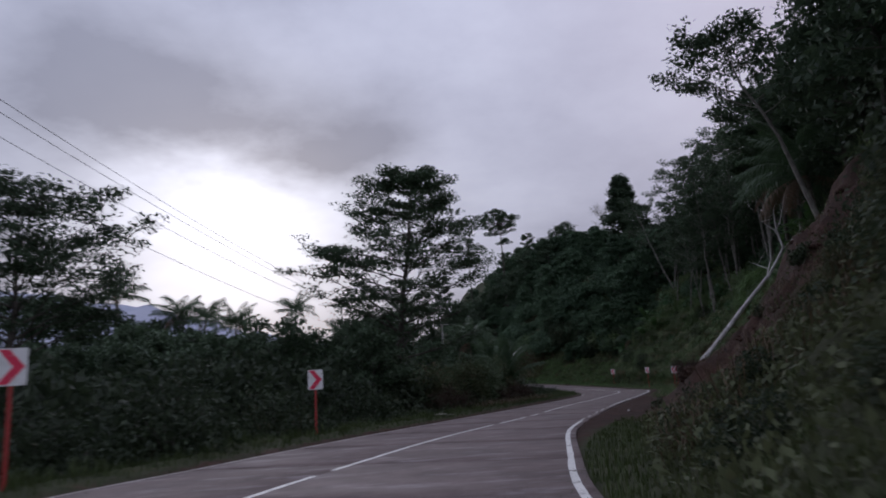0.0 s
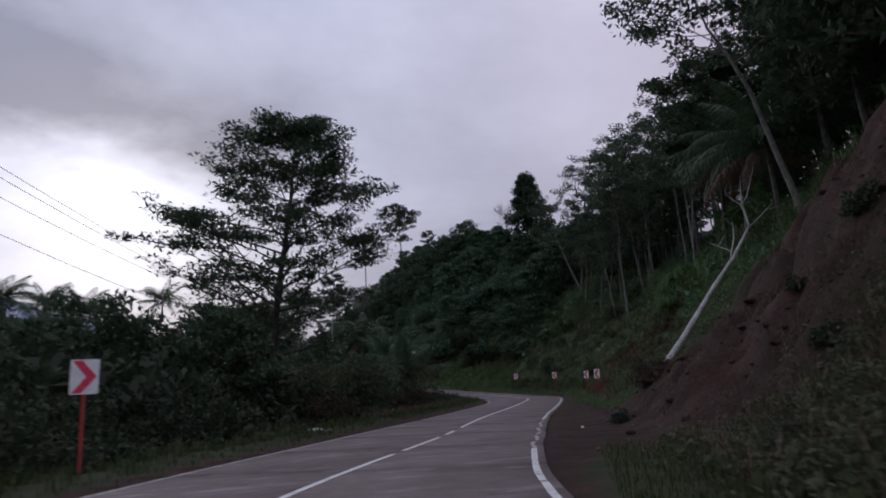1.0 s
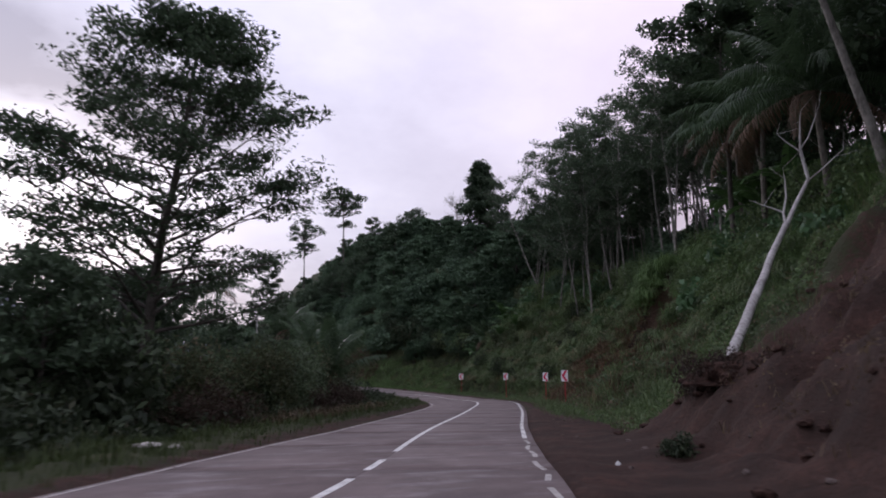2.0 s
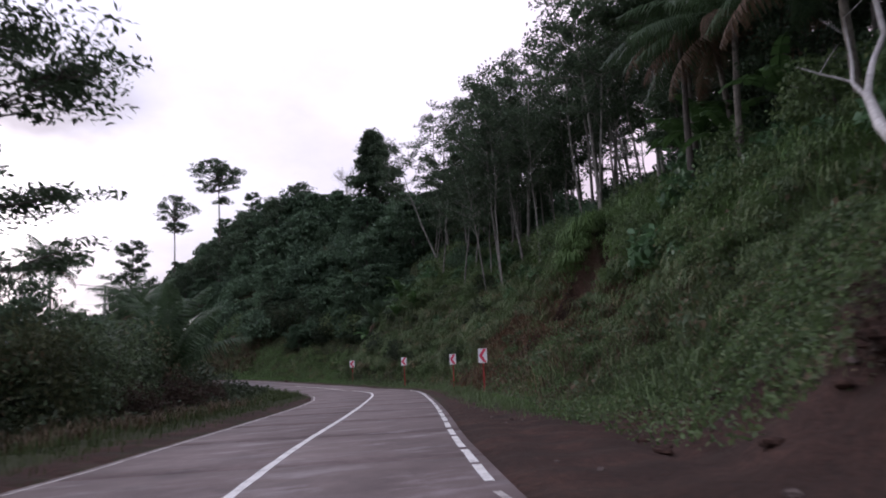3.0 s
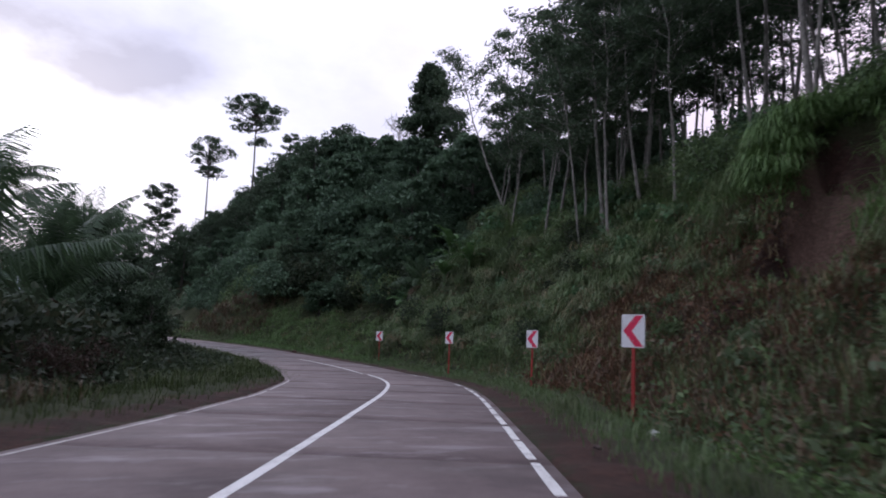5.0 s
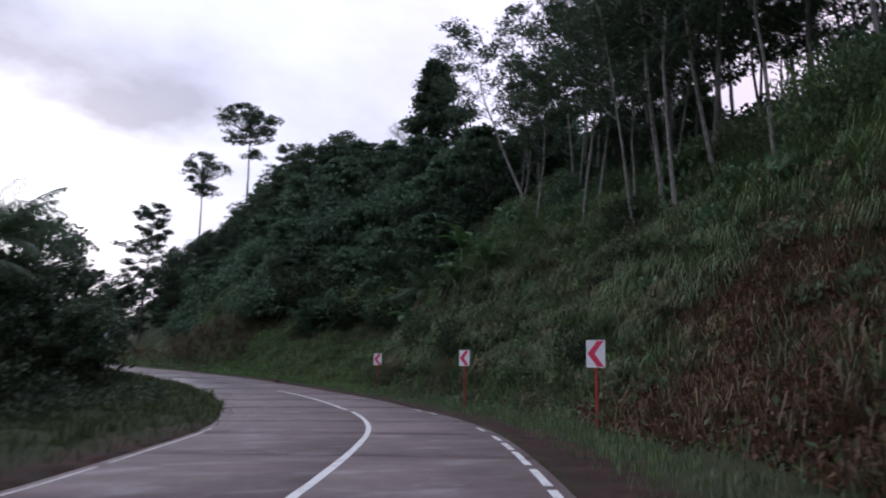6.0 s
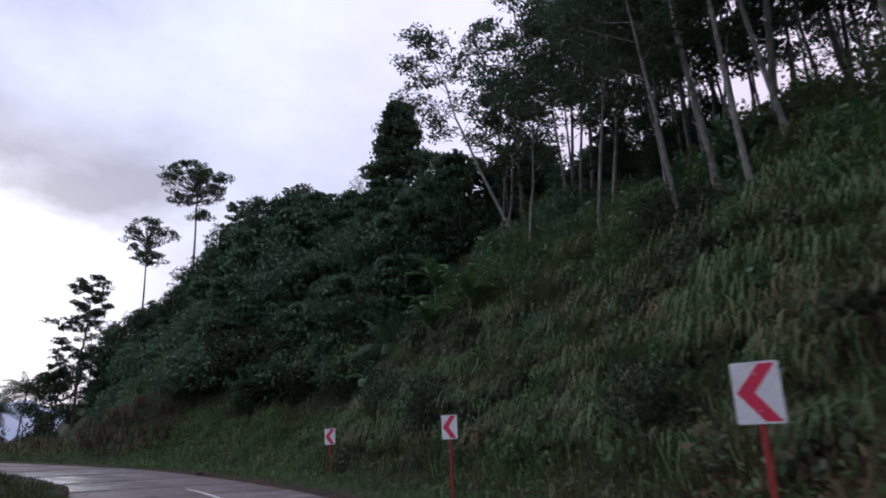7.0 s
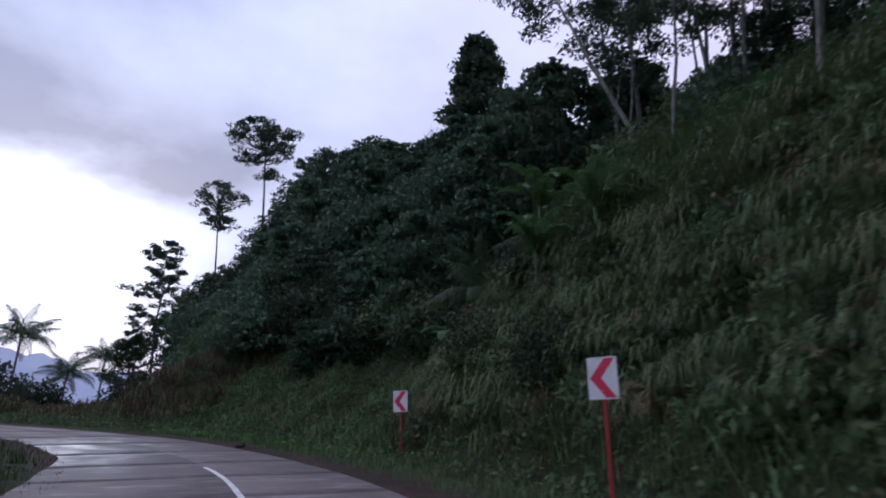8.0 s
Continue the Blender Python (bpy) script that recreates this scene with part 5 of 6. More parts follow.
for i, (x, y) in enumerate(TIMBER_AT):
    if i < 3:
        put(timber[i], x, y, rng.uniform(0, 360))
    else:
        again(timber[i % 3], x, y, rng.uniform(0, 360), rng.uniform(0.8, 1.1), tilt=(rng.uniform(-4, 4), rng.uniform(-5, 4)))
for i, (x, y, top) in enumerate([(41.8, 108.5, 38.5), (45.0, 104.0, 41.0), (43.0, 113.0, 38.0)]):
    again(timber[i % 2], x, y, rng.uniform(0, 360), (top - float(ground_z(x, y)[0])) / (20.5, 17.6)[i % 2])
for i, (x, y, k) in enumerate(((44.5, 95.5, 0.9), (46.2, 93.6, 1.0), (45.2, 98.4, 0.85), (47.6, 97.0, 1.05), (45.6, 101.2, 0.9), (46.6, 104.0, 0.85), (50.5, 96.0, 1.1), (43.6, 92.6, 0.85))):
    again(timber[i % 3], x, y, rng.uniform(0, 360), k, tilt=(rng.uniform(-5, 5), rng.uniform(-9, 3)))
for i, (x, y, k) in enumerate(((43.6, 94.0, 0.42), (45.0, 96.8, 0.46), (44.6, 100.2, 0.42), (46.2, 102.6, 0.45), (48.0, 95.2, 0.5))):
    again(shade[i % 2], x, y, rng.uniform(0, 360), k)
shrub = [make_bush("shrub", 140 + i, r, h, LEAF_JUNGLE, "leafy green shrub under the trees on the hill", n, (0.36, 0.17), "shrubs under the trees") for i, (r, h, n) in enumerate(((2.0, 2.4, 1300), (2.6, 3.4, 1800)))]
spread(shrub, strip(62, along(48), along(114), 17.5, 30, 2.0), 0.55, 1.0)
spread(shrub, strip(40, along(46), along(112), 30, 46, 2.6), 0.8, 1.3)
spread(shrub, strip(34, along(58), along(92), 25, 40, 2.0), 1.0, 1.5)

broad = [make_bush("broadleaf_plant", 160 + i, r, h, LEAF_BROAD, "clump of broad-leaved plants on the lip of the bank", n, (0.46, 0.27), "broad-leaved plants", "plant") for i, (r, h, n) in enumerate(((1.2, 1.5, 330), (1.6, 2.0, 480)))]
spread(broad, strip(46, along(76), along(106), 13.5, 20, 1.5), 0.6, 1.1)
spread(broad, strip(22, along(44), along(62), 13.5, 19, 1.5), 0.6, 1.1)
spread(broad, strip(16, along(64), along(100), 8.5, 13, 1.8), 0.35, 0.6)

places = []
while len(places) < 110:
    q = on_road(rng.uniform(along(104), along(121) + 14), rng.uniform(14, 44))
    if hill_end(q[0], q[1]) > 3 and min([math.hypot(q[0] - a, q[1] - b) for a, b in places] + [99]) > 2.2:
        places.append((float(q[0]), float(q[1])))
spread(shrub, places, 0.9, 1.5)

# ---- low growth ----
def scatter(n, s0, s1, d0, d1, seed, keep=None):
    """Random places on the ground along the road, as x, y, z."""
    g = np.random.default_rng(seed)
    p = on_road(g.uniform(s0, s1, n), g.uniform(d0, d1, n))
    if keep is not None:
        a, b = to_road(p[:, 0], p[:, 1])
        p = p[g.random(n) > keep(p[:, 0], p[:, 1], a, b)]
    p = p[scarp(p[:, 0], p[:, 1]) * np.clip((p[:, 1] - 59.5) / 3.0, 0.2, 1) < g.uniform(0.05, 1.0, len(p))]
    p[:, 2] = ground_z(p[:, 0], p[:, 1])
    return p


def blades(pile, at, height, width, rng, lean=0.5):
    """Bent grass blades, two faces each."""
    n = len(at)
    az = rng.uniform(0, 2 * np.pi, n)
    h = height * rng.uniform(0.45, 1.25, n)[:, None]
    out = np.stack([np.cos(az), np.sin(az), 0 * az], 1)
    side = np.stack([-np.sin(az), np.cos(az), 0 * az], 1) * width * 0.5
    l = lean * rng.uniform(0.3, 1.5, n)[:, None]
    up = np.array([0, 0, 1.0])
    mid, end = at + h * (up * 0.62 + out * 0.25 * l), at + h * (up * (1.0 - 0.30 * l) + out * 0.85 * l)
    v = np.stack([at - side - up * 0.03, at + side - up * 0.03, mid + side * 0.8, mid - side * 0.8, end], 1)
    k = np.arange(n)[:, None] * 5
    pile.put(v.reshape(-1, 3), k + np.array([0, 1, 2, 3]), k + np.array([3, 2, 4]))


def stuff(name, pile, mat, label, category):
    ob = part(name, pile.data(), mat)
    return tagged(ob, label, category, kind="stuff")


bare_soil = lambda x, y, s, d: soil_share(x, y, s, d) * 1.15 - 0.05
rng = np.random.default_rng(21)


def tufts(pile, at, per, height, width, lean, spread=0.14):
    """Clumps of arching blades."""
    c = np.repeat(at, per, 0)
    c = c + np.concatenate([rng.normal(0, spread, (len(c), 2)), np.zeros((len(c), 1))], 1)
    size = np.repeat(rng.uniform(0.6, 1.3, len(at)), per)[:, None]
    part_height = height * size[:, 0]
    for lo, hi in ((0.0, 0.85), (0.85, 1.08), (1.08, 9.0)):
        k = (size[:, 0] >= lo) & (size[:, 0] < hi)
        if k.any():
            blades(pile, c[k], float(part_height[k].mean()), width, rng, lean)


def cascades(pile, at, per, length, width, spread=0.2):
    """Grass that hangs down the slope in long bent blades."""
    eps = 0.6
    fall = np.stack([ground_z(at[:, 0] - eps, at[:, 1]) - ground_z(at[:, 0] + eps, at[:, 1]), ground_z(at[:, 0], at[:, 1] - eps) - ground_z(at[:, 0], at[:, 1] + eps)], 1)
    aim = np.repeat(np.arctan2(fall[:, 1], fall[:, 0]), per) + rng.normal(0, 0.55, len(at) * per)
    c = np.repeat(at, per, 0) + np.concatenate([rng.normal(0, spread, (len(aim), 2)), rng.uniform(0, 0.15, (len(aim), 1))], 1)
    out = np.stack([np.cos(aim), np.sin(aim), 0 * aim], 1)
    side = np.stack([-np.sin(aim), np.cos(aim), 0 * aim], 1) * width * 0.5
    size = length * np.repeat(rng.uniform(0.6, 1.3, len(at)), per)[:, None] * rng.uniform(0.6, 1.2, (len(aim), 1))
    up = np.array([0, 0, 1.0])
    rise = rng.uniform(0.25, 0.55, (len(aim), 1))
    mid, far, end = c + size * (out * 0.30 + up * rise), c + size * (out * 0.62 + up * rise * 0.75), c + size * (out * 0.85 - up * 0.15)
    v = np.stack([c - side, c + side, mid + side, mid - side, far + side * 0.8, far - side * 0.8, end], 1)
    k = np.arange(len(c))[:, None] * 7
    pile.put(v.reshape(-1, 3), np.concatenate([k + np.array([0, 1, 2, 3]), k + np.array([3, 2, 4, 5])]), k + np.array([5, 4, 6]))


thin_out = lambda x, y, s, d: np.clip(np.maximum(soil_share(x, y, s, d) * 1.0 - 0.1, 0.9 * rust_share(x, y, s, d)), 0, 0.95)
not_rust = lambda x, y, s, d: 1.0 - rust_share(x, y, s, d)
pile = Pile()
blades(pile, scatter(34000, along(5), along(118), -9.5, -3.7, 1, bare_soil), 0.20, 0.018, rng)
tufts(pile, scatter(900, along(8), along(112), -9.5, -4.8, 41, bare_soil), 14, 0.42, 0.02, 0.8, 0.1)
blades(pile, scatter(9000, along(5), along(28), 4.8, 8.0, 22, bare_soil), 0.18, 0.018, rng)
stuff("grass", pile, VERGE, "short dull grass on the road verges", "grass")
pile = Pile()
blades(pile, scatter(30000, along(44), along(118), 3.9, 8.0, 2, bare_soil), 0.18, 0.018, rng)
blades(pile, scatter(12000, along(35), along(50), 6.0, 10.5, 101, bare_soil), 0.20, 0.012, rng)
tufts(pile, scatter(700, along(44), along(112), 4.4, 8.0, 42, bare_soil), 14, 0.40, 0.02, 0.8, 0.1)
stuff("grass", pile, GRASS, "short green grass at the foot of the bank", "grass")
pile = Pile()
tufts(pile, scatter(900, along(70), along(102), 6.8, 17, 3, thin_out), 20, 1.0, 0.035, 1.25, 0.16)
tufts(pile, scatter(1300, along(42), along(72), 7, 20, 4, thin_out), 18, 0.75, 0.03, 1.2, 0.14)
tufts(pile, scatter(500, along(104), along(121) + 8, 7, 20, 44, thin_out), 18, 0.9, 0.04, 1.2, 0.16)
tufts(pile, scatter(260, along(26), along(42), 14.5, 19, 45), 18, 0.8, 0.035, 1.3, 0.2)
tufts(pile, scatter(260, along(84), along(101), 11.5, 17, 46), 20, 1.45, 0.045, 1.3, 0.2)
stuff("tall_grass", pile, GRASS, "tall arching grass tufts on the steep bank", "grass")
pile = Pile()
cascades(pile, scatter(430, along(75), along(101), 7.6, 16, 81, thin_out), 44, 1.1, 0.036, 0.30)
cascades(pile, scatter(230, along(44), along(76), 11.0, 17, 82, thin_out), 40, 1.0, 0.032, 0.28)
stuff("hanging_grass", pile, GRASS, "long grass hanging in swathes down the steep bank", "grass")
pile = Pile()
cascades(pile, scatter(70, along(72), along(100), 7.4, 14, 83), 34, 1.0, 0.030, 0.25)
tufts(pile, scatter(420, along(50), along(112), 6.5, 14, 5), 14, 0.75, 0.026, 1.3, 0.16)
stuff("dry_grass", pile, STRAW, "dry straw-coloured grass hanging on the bank", "grass")
pile = Pile()
tufts(pile, scatter(800, along(48), along(76), 6.2, 13, 51), 16, 0.6, 0.03, 1.3, 0.2)
tufts(pile, scatter(1300, along(114), along(121) + 12, 7.5, 24, 52), 16, 0.9, 0.05, 1.2, 0.25)
tufts(pile, scatter(260, along(44), along(62), -9, -5.5, 53), 14, 0.5, 0.03, 1.2, 0.16)
tufts(pile, scatter(650, along(14), along(44), 6.5, 18, 54), 10, 0.28, 0.016, 1.3, 0.14)
tufts(pile, scatter(420, along(11), along(25), 6.4, 11.5, 97), 16, 0.75, 0.018, 1.1, 0.16)
tufts(pile, scatter(520, along(17), along(28), 9.0, 17, 98), 12, 0.42, 0.014, 1.3, 0.22)
stuff("brown_grass", pile, BROWN_GRASS, "withered brown grass and weeds on the slopes", "grass")
pile = Pile()
p = scatter(140000, along(54), along(121) + 10, 6.0, 24, 6, thin_out)
p[:, 2] += rng.uniform(0.02, 0.6, len(p)) ** 1.6
leaves(pile, p, 0.19, 0.10, rng, 0.3, 0.3)
p = scatter(110000, along(37), along(55), 6.0, 15, 99, thin_out)
p[:, 2] += rng.uniform(0.02, 0.55, len(p)) ** 1.6
leaves(pile, p, 0.115, 0.055, rng, 0.3, 0.3)
for q in scatter(150, along(80), along(100), 7.2, 15, 100):
    size = rng.uniform(0.6, 1.3)
    leaves(pile, cluster(rng, q + np.array([-0.2, 0, 0.3]), int(190 * size), 0.7 * size, 0.5 * size), 0.22, 0.11, rng, 0.6, 0.35)
p = scatter(50000, along(38), along(114), 23, 44, 17)
p[:, 2] += rng.uniform(0.02, 0.8, len(p)) ** 1.5
leaves(pile, p, 0.34, 0.17, rng, 0.3, 0.3)
stuff("undergrowth", pile, LEAF_BUSH, "low leafy creepers and weeds over the bank", "undergrowth")
pile = Pile()
p = scatter(60000, along(5), along(118), -22, -7, 8)
p[:, 2] += rng.uniform(0.02, 0.7, len(p)) ** 1.5
leaves(pile, p, 0.2, 0.1, rng, 0.3, 0.3)
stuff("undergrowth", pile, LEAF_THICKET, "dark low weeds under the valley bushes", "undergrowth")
pile = Pile()
g = np.random.default_rng(95)
for q in scatter(150, along(11), along(25), 6.6, 11.5, 96):
    size = g.uniform(0.5, 1.2)
    leaves(pile, cluster(g, q + np.array([0, 0, 0.2]), int(150 * size), 0.6 * size, 0.40 * size), 0.13, 0.06, g, 0.4, 0.35)
p = scatter(40000, along(2), along(30), 6.0, 18, 7, bare_soil)
p[:, 2] += rng.uniform(0.02, 0.6, len(p)) ** 1.5
leaves(pile, p, 0.15, 0.07, rng, 0.3, 0.3)
stuff("undergrowth", pile, LEAF_OLIVE, "dull olive weeds on the earth bank", "undergrowth")
pile = Pile()
p = scatter(16000, along(48), along(78), 6.2, 15, 9)
p[:, 2] += rng.uniform(0.02, 0.35, len(p)) ** 1.5
leaves(pile, p, 0.16, 0.07, rng, 0.4, 0.25)
p = scatter(9000, along(12), along(35), 7.0, 18, 19)
p[:, 2] += rng.uniform(0.01, 0.2, len(p)) ** 1.6
leaves(pile, p, 0.09, 0.035, rng, 0.5, 0.2)
stuff("dead_leaves", pile, BROWN_GRASS, "withered brown creepers hanging on the earth bank", "undergrowth")
pile = Pile()
p = scatter(190000, along(50), along(100), 6.0, 14, 10, not_rust)
p[:, 2] += rng.uniform(0.02, 0.45, len(p)) ** 1.5
leaves(pile, p, 0.17, 0.07, rng, 0.5, 0.2)
tufts(pile, scatter(1500, along(50), along(100), 6.3, 13, 11, not_rust), 12, 0.55, 0.024, 1.4, 0.18)
stuff("rusty_creeper", pile, RUST, "rust-brown withered creepers covering the cut bank", "undergrowth")
pile = Pile()
g = np.random.default_rng(91)
for q in np.concatenate([scatter(150, along(74), along(101), 7.0, 15, 92), scatter(120, along(42), along(74), 7.5, 15, 93, thin_out)]):
    size = g.uniform(0.5, 1.3)
    c = cluster(g, q + np.array([-0.15, 0, 0.12]), int(170 * size), 0.75 * size, 0.42 * size)
    leaves(pile, c, 0.21, 0.12, g, 0.45, 0.35)
p = scatter(70000, along(36), along(62), 5.8, 10.5, 94, bare_soil)
p[:, 2] += rng.uniform(0.02, 0.45, len(p)) ** 1.5
leaves(pile, p, 0.095, 0.045, g, 0.3, 0.35)
stuff("creeper", pile, LEAF_VERGE, "leafy green creepers mounded over the bank", "creeper")
pile = Pile()
p = scatter(26000, along(37), along(58), 5.6, 9.5, 84, bare_soil)
p[:, 2] += rng.uniform(0.02, 0.4, len(p)) ** 1.5
leaves(pile, p, 0.085, 0.042, rng, 0.3, 0.4)
p = scatter(3500, along(56), along(76), 6.0, 7.6, 85, bare_soil)
p[:, 2] += rng.uniform(0.02, 0.3, len(p)) ** 1.5
leaves(pile, p, 0.13, 0.06, rng, 0.3, 0.4)
cascades(pile, scatter(170, along(46), along(72), 14.3, 16.8, 88), 30, 0.9, 0.04, 0.35)
for k in range(3):
    q = scatter(420, along(42), along(104), 13.0, 16.5, 70 + k)
    tufts(pile, q, 18, 0.75, 0.04, 1.5, 0.22)
tufts(pile, scatter(200, along(84), along(101), 11.5, 17, 78), 16, 1.1, 0.05, 1.4, 0.2)
p = scatter(15000, along(100), along(115), 5.4, 12.5, 86)
p[:, 2] += rng.uniform(0.02, 0.4, len(p)) ** 1.5
leaves(pile, p, 0.20, 0.09, rng, 0.3, 0.4)
tufts(pile, scatter(260, along(100), along(115), 5.6, 12, 87), 14, 0.5, 0.035, 1.3, 0.2)
for x, y in ((35.4, 66.2), (35.5, 65.0), (35.6, 63.8), (35.5, 62.6), (34.6, 67.4), (33.4, 67.0), (32.2, 66.6), (31.2, 66.2), (35.8, 61.4)):
    q = np.array([[x, y, 0.0]]) + np.concatenate([rng.normal(0, 0.4, (14, 2)), np.zeros((14, 1))], 1)
    q[:, 2] = ground_z(q[:, 0], q[:, 1])
    q = q[scarp(q[:, 0], q[:, 1]) < 0.2]
    cascades(pile, q, 26, 1.3, 0.045, 0.2)
stuff("fern", pile, FERN, "bright green ferns along the lip of the bank", "fern")

# ---- far hills ----
def far_ridge(name, points, base, depth, label):
    """A rounded range of hills: crest points (x, y, height)."""
    p = np.array(points, float)
    t = np.linspace(0, len(p) - 1, 90)
    crest = np.stack([np.interp(t, np.arange(len(p)), p[:, k]) for k in range(3)], 1)
    crest[:, 2] += 5 * np.sin(t * 9.1) + 3 * np.sin(t * 23.7)
    rows = [crest * [1, 1, 0] + [0, -depth * f, base] + [0, 0, 1] * (crest[:, 2:] - base) * h for f, h in ((1.6, 0), (1.0, 0.35), (0.45, 0.75), (0, 1), (-0.6, 0.6), (-1.5, 0))]
    v = np.stack(rows, 1)
    k = np.arange(5)
    q = np.concatenate([np.stack([i * 6 + k, (i + 1) * 6 + k, (i + 1) * 6 + k + 1, i * 6 + k + 1], 1) for i in range(89)])
    return tagged(smooth(part(name, (v.reshape(-1, 3), q), FAR_HILL)), label, "hills", kind="structure")


far_ridge("backdrop", [(-1600, 900, 150), (-900, 1100, 230), (-560, 1200, 190), (-420, 1250, 150), (-280, 1300, 110), (-100, 1400, 90), (200, 1500, 120), (700, 1600, 180)], -5, 300, "mountain ridge in painted blue-grey haze far behind the valley")

# ---- power line ----
def power_pole(x, y, top, label):
    base = float(ground_z(x, y)[0]) - 0.2
    pole = thing("utility_pole", pose(x, y, base, 0, 0, 25), label, "utility pole", "power line poles")
    h = top - base
    pile = Pile()
    tube(pile, [(0, 0, 0), (0, 0, h * 0.5), (0, 0, h)], [0.17, 0.14, 0.11], 10)
    smooth(part("shaft", pile.data(), POLE_GREY, pole))
    bm = bmesh.new()
    box(bm, (2.4, 0.10, 0.12), (0, 0, h - 0.5), 0.01)
    part("crossarm", bm, POLE_GREY, pole)
    for dx in (-1.1, -0.4, 0.4, 1.1):
        bm = bmesh.new()
        bmesh.ops.create_cone(bm, cap_ends=True, segments=8, radius1=0.05, radius2=0.035, depth=0.2, matrix=Matrix.Translation((dx, 0, h - 0.34)))
        part("insulator", bm, STONE, pole)
    return pole


P1, P0 = (0.5, 114.5, 13.0), (-16.8, 10.0, 13.2)
power_pole(*P1, "grey utility pole with a crossarm beyond the bend")
power_pole(*P0, "grey utility pole with a crossarm below the verge")
for dx, dz in ((-1.1, -0.2), (0.4, -0.2), (1.1, -0.2), (0.0, -2.2)):
    a, b = np.array(P0) + [dx * 0.9, dx * 0.4, dz], np.array(P1) + [dx * 0.9, dx * 0.4, dz]
    t = np.linspace(0, 1, 24)[:, None]
    pile = Pile()
    tube(pile, a + (b - a) * t - [0, 0, 1] * (4 * t * (1 - t) * 3.5), np.full(24, 0.013), 4)
    tagged(part("power_cable", pile.data(), WIRE), "thin black overhead power cable", "cable", "power cables")

# ---- small things on the verges ----
def lump(name, x, y, size, mat, label, category, seed, group="", lift=0.3):
    bm = bmesh.new()
    bmesh.ops.create_icosphere(bm, subdivisions=2, radius=1)
    g = np.random.default_rng(seed)
    off = g.uniform(0, 50, 3)
    for v in bm.verts:
        k = 1 + 0.45 * noise.noise(v.co * 1.7 + Vector(off))
        v.co = Vector((v.co.x * size[0] * k, v.co.y * size[1] * k, v.co.z * size[2] * k))
    ob = part(name, bm, mat)
    ob.matrix_world = pose(x, y, float(ground_z(x, y)[0]) + size[2] * lift, 0, 0, g.uniform(0, 360))
    return tagged(ob, label, category, group)


lump("litter", -0.25, 36.6, (0.34, 0.13, 0.08), DULL_LITTER, "crumpled dirty white sacking on the verge grass", "litter", 1)
lump("litter", 0.3, 36.85, (0.20, 0.12, 0.07), DULL_LITTER, "crumpled dirty white sacking on the verge grass", "litter", 2)
lump("litter", 20.2, 58.6, (0.14, 0.10, 0.05), LITTER, "scrap of white litter on the verge", "litter", 3)
for i, p in enumerate(scatter(60, along(24), along(60), 4.0, 9.5, 31)):
    z = random.uniform(0.02, 0.065)
    lump("stone", p[0], p[1], (z * 1.4, z, z * 0.8), STONE, "small brown stone on the earth verge", "stone", 100 + i, "stones on the verge")
for i, q in enumerate(scatter(46, along(27), along(41), 5.5, 10.5, 61)):
    z = random.uniform(0.04, 0.11)
    lump("clod", q[0], q[1], (z * 1.5, z * 1.1, z * 0.8), SOIL, "lump of dark red earth fallen from the bank", "earth clod", 300 + i, "earth clods")
for i, q in enumerate(scatter(90, along(22), along(34), 8.0, 16.0, 62)):
    z = random.uniform(0.05, 0.16)
    lump("clod", q[0], q[1], (z * 1.4, z * 1.1, z * 0.7), SOIL, "clod of dark red earth on the slipped slope", "earth clod", 400 + i, "earth clods", 0.1)
lump("litter", 8.4, 30.8, (0.055, 0.045, 0.05), LITTER, "small pale plastic litter on the earth verge", "litter", 4)
rock = on_road(along(106.5), 3.75)
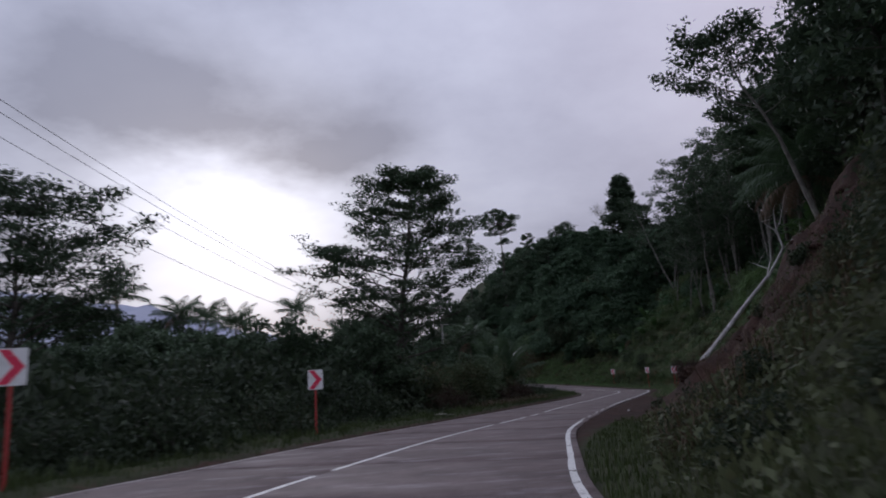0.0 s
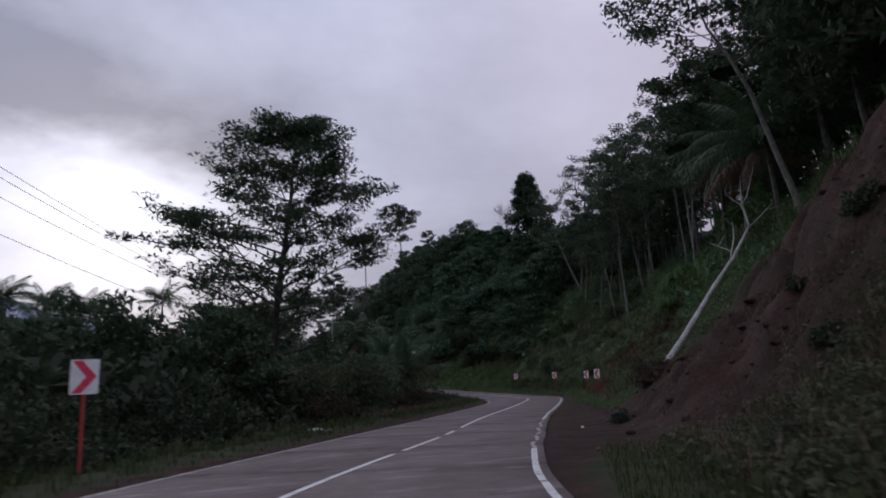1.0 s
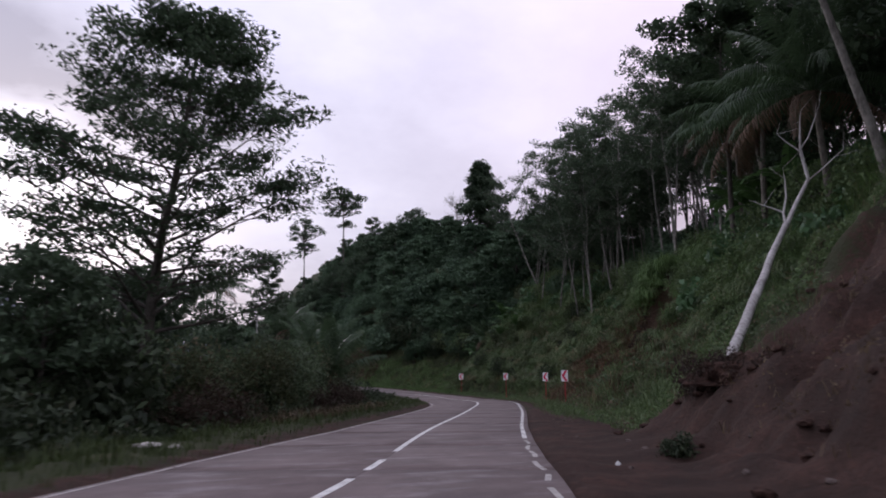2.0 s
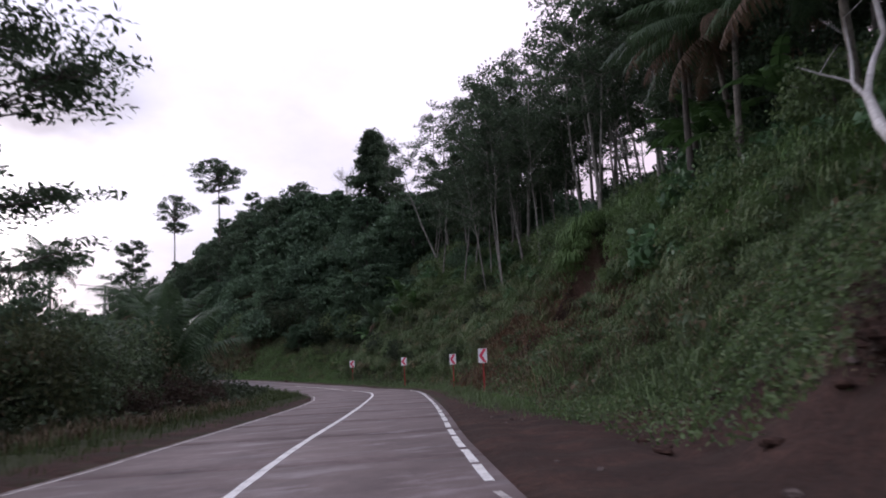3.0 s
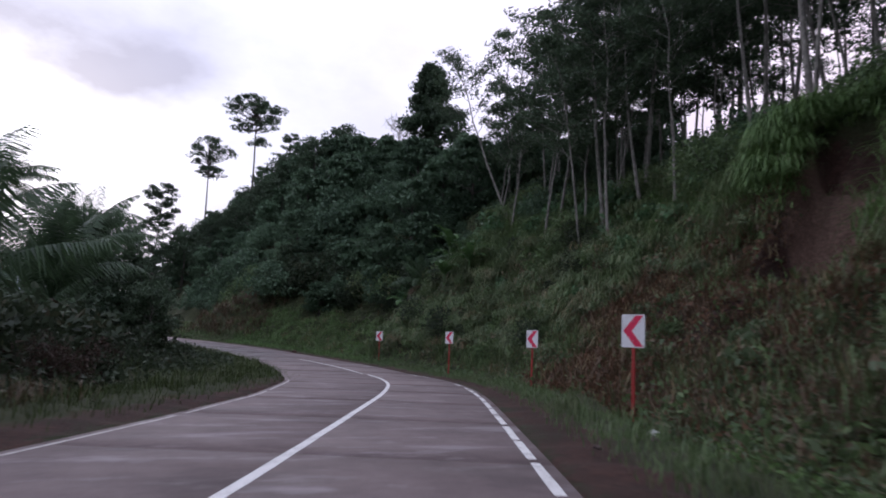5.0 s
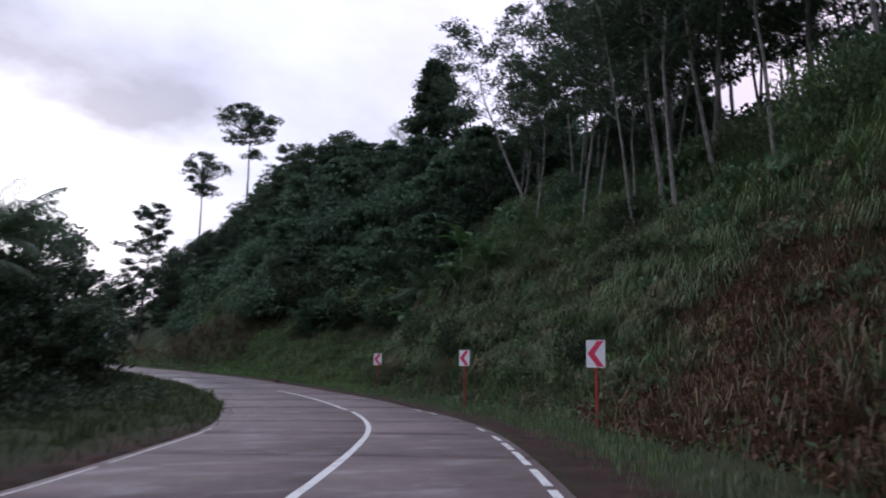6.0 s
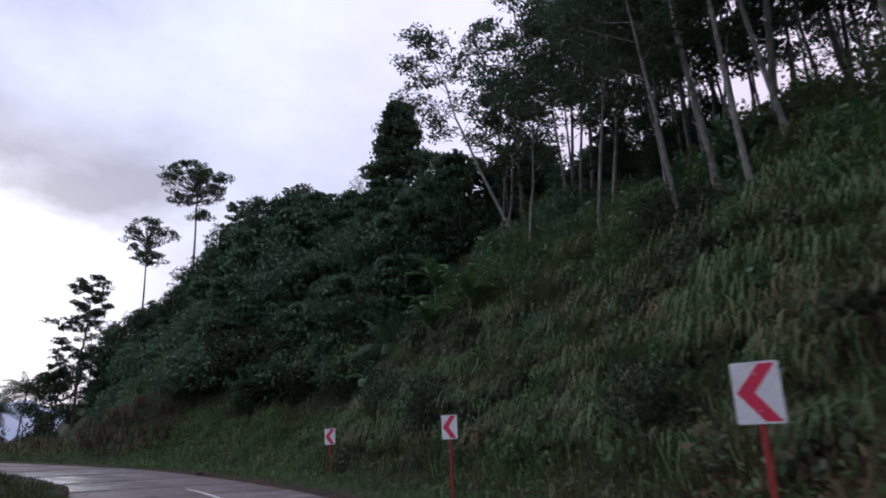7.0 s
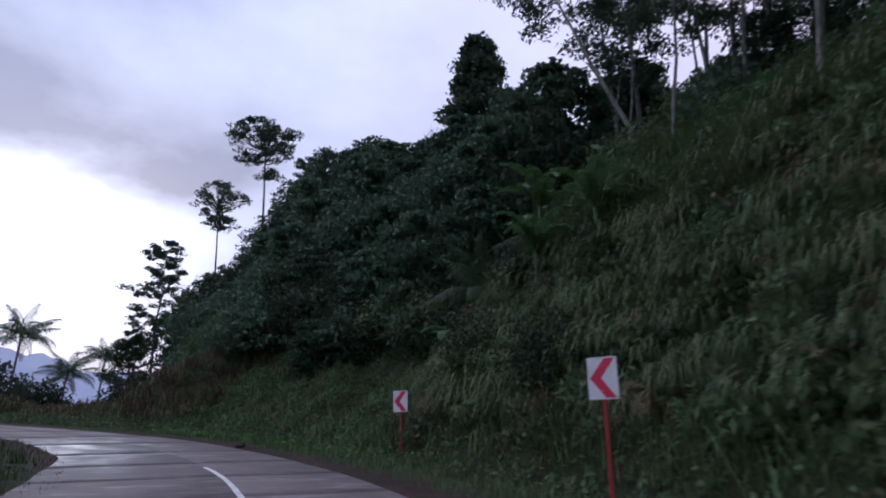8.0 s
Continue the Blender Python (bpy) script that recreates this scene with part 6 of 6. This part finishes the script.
lump("rock", float(rock[0]), float(rock[1]), (0.30, 0.22, 0.16), SOIL, "dark lump of rock at the road edge", "rock", 9)

# the dark overhang of earth and roots below the white tree
mound = thing("root_mound", pose(12.85, 32.6, 1.35, 0, 0, 8), "dark overhanging earth with roots below the white tree", "earth mound")
bm = bmesh.new()
bmesh.ops.create_icosphere(bm, subdivisions=5, radius=1)
for v in bm.verts:
    k = 1 + 0.28 * noise.noise(v.co * 1.9 + Vector((3, 8, 1))) + 0.16 * noise.noise(v.co * 4.3) + 0.07 * noise.noise(v.co * 9.0)
    under = 0.62 if v.co.z < -0.1 else 1.0
    v.co = Vector((v.co.x * 0.95 * k * under, v.co.y * 1.75 * k, v.co.z * 0.62 * k))
part("earth", bm, SOIL, mound)
g = np.random.default_rng(77)
for i in range(30):
    pts = limb_points((-0.8 + g.uniform(-0.1, 0.15), g.uniform(-1.4, 1.5), g.uniform(-0.1, 0.3)), (-0.25, g.normal(0, 0.25), -0.8), g.uniform(0.3, 0.9), g, 6, -0.8, 0.3)
    pile = Pile()
    tube(pile, pts, np.linspace(g.uniform(0.005, 0.016), 0.003, 6), 4)
    part("root", pile.data(), BARK, mound)
pile = Pile()
for c in np.stack([g.uniform(-0.95, -0.1, 60), g.uniform(-1.6, 1.7, 60), g.uniform(-0.25, 0.6, 60)], 1):
    leaves(pile, cluster(g, c, 70, 0.30, 0.30), 0.10, 0.035, g, 0.8, 0.2)
part("foliage", pile.data(), LEAF_BROWN, mound, "withered weeds hanging over the edge")

sheaf = thing("dry_stalks", pose(25.55, 72.6, float(ground_z(25.55, 72.6)[0]) - 0.05), "bundle of dry cut stalks leaning at the bank foot", "dry stalks")
rng = np.random.default_rng(3)
for i in range(9):
    pile = Pile()
    a = rng.uniform(0, 6.28)
    tube(pile, [(0.16 * math.cos(a), 0.16 * math.sin(a), 0), (0.04 * math.cos(a), 0.04 * math.sin(a), 0.5), (0.25 * math.cos(a + 1), 0.2 * math.sin(a + 1), rng.uniform(0.8, 1.1))], [0.03, 0.028, 0.012], 5)
    part("stalk", pile.data(), STRAW, sheaf)
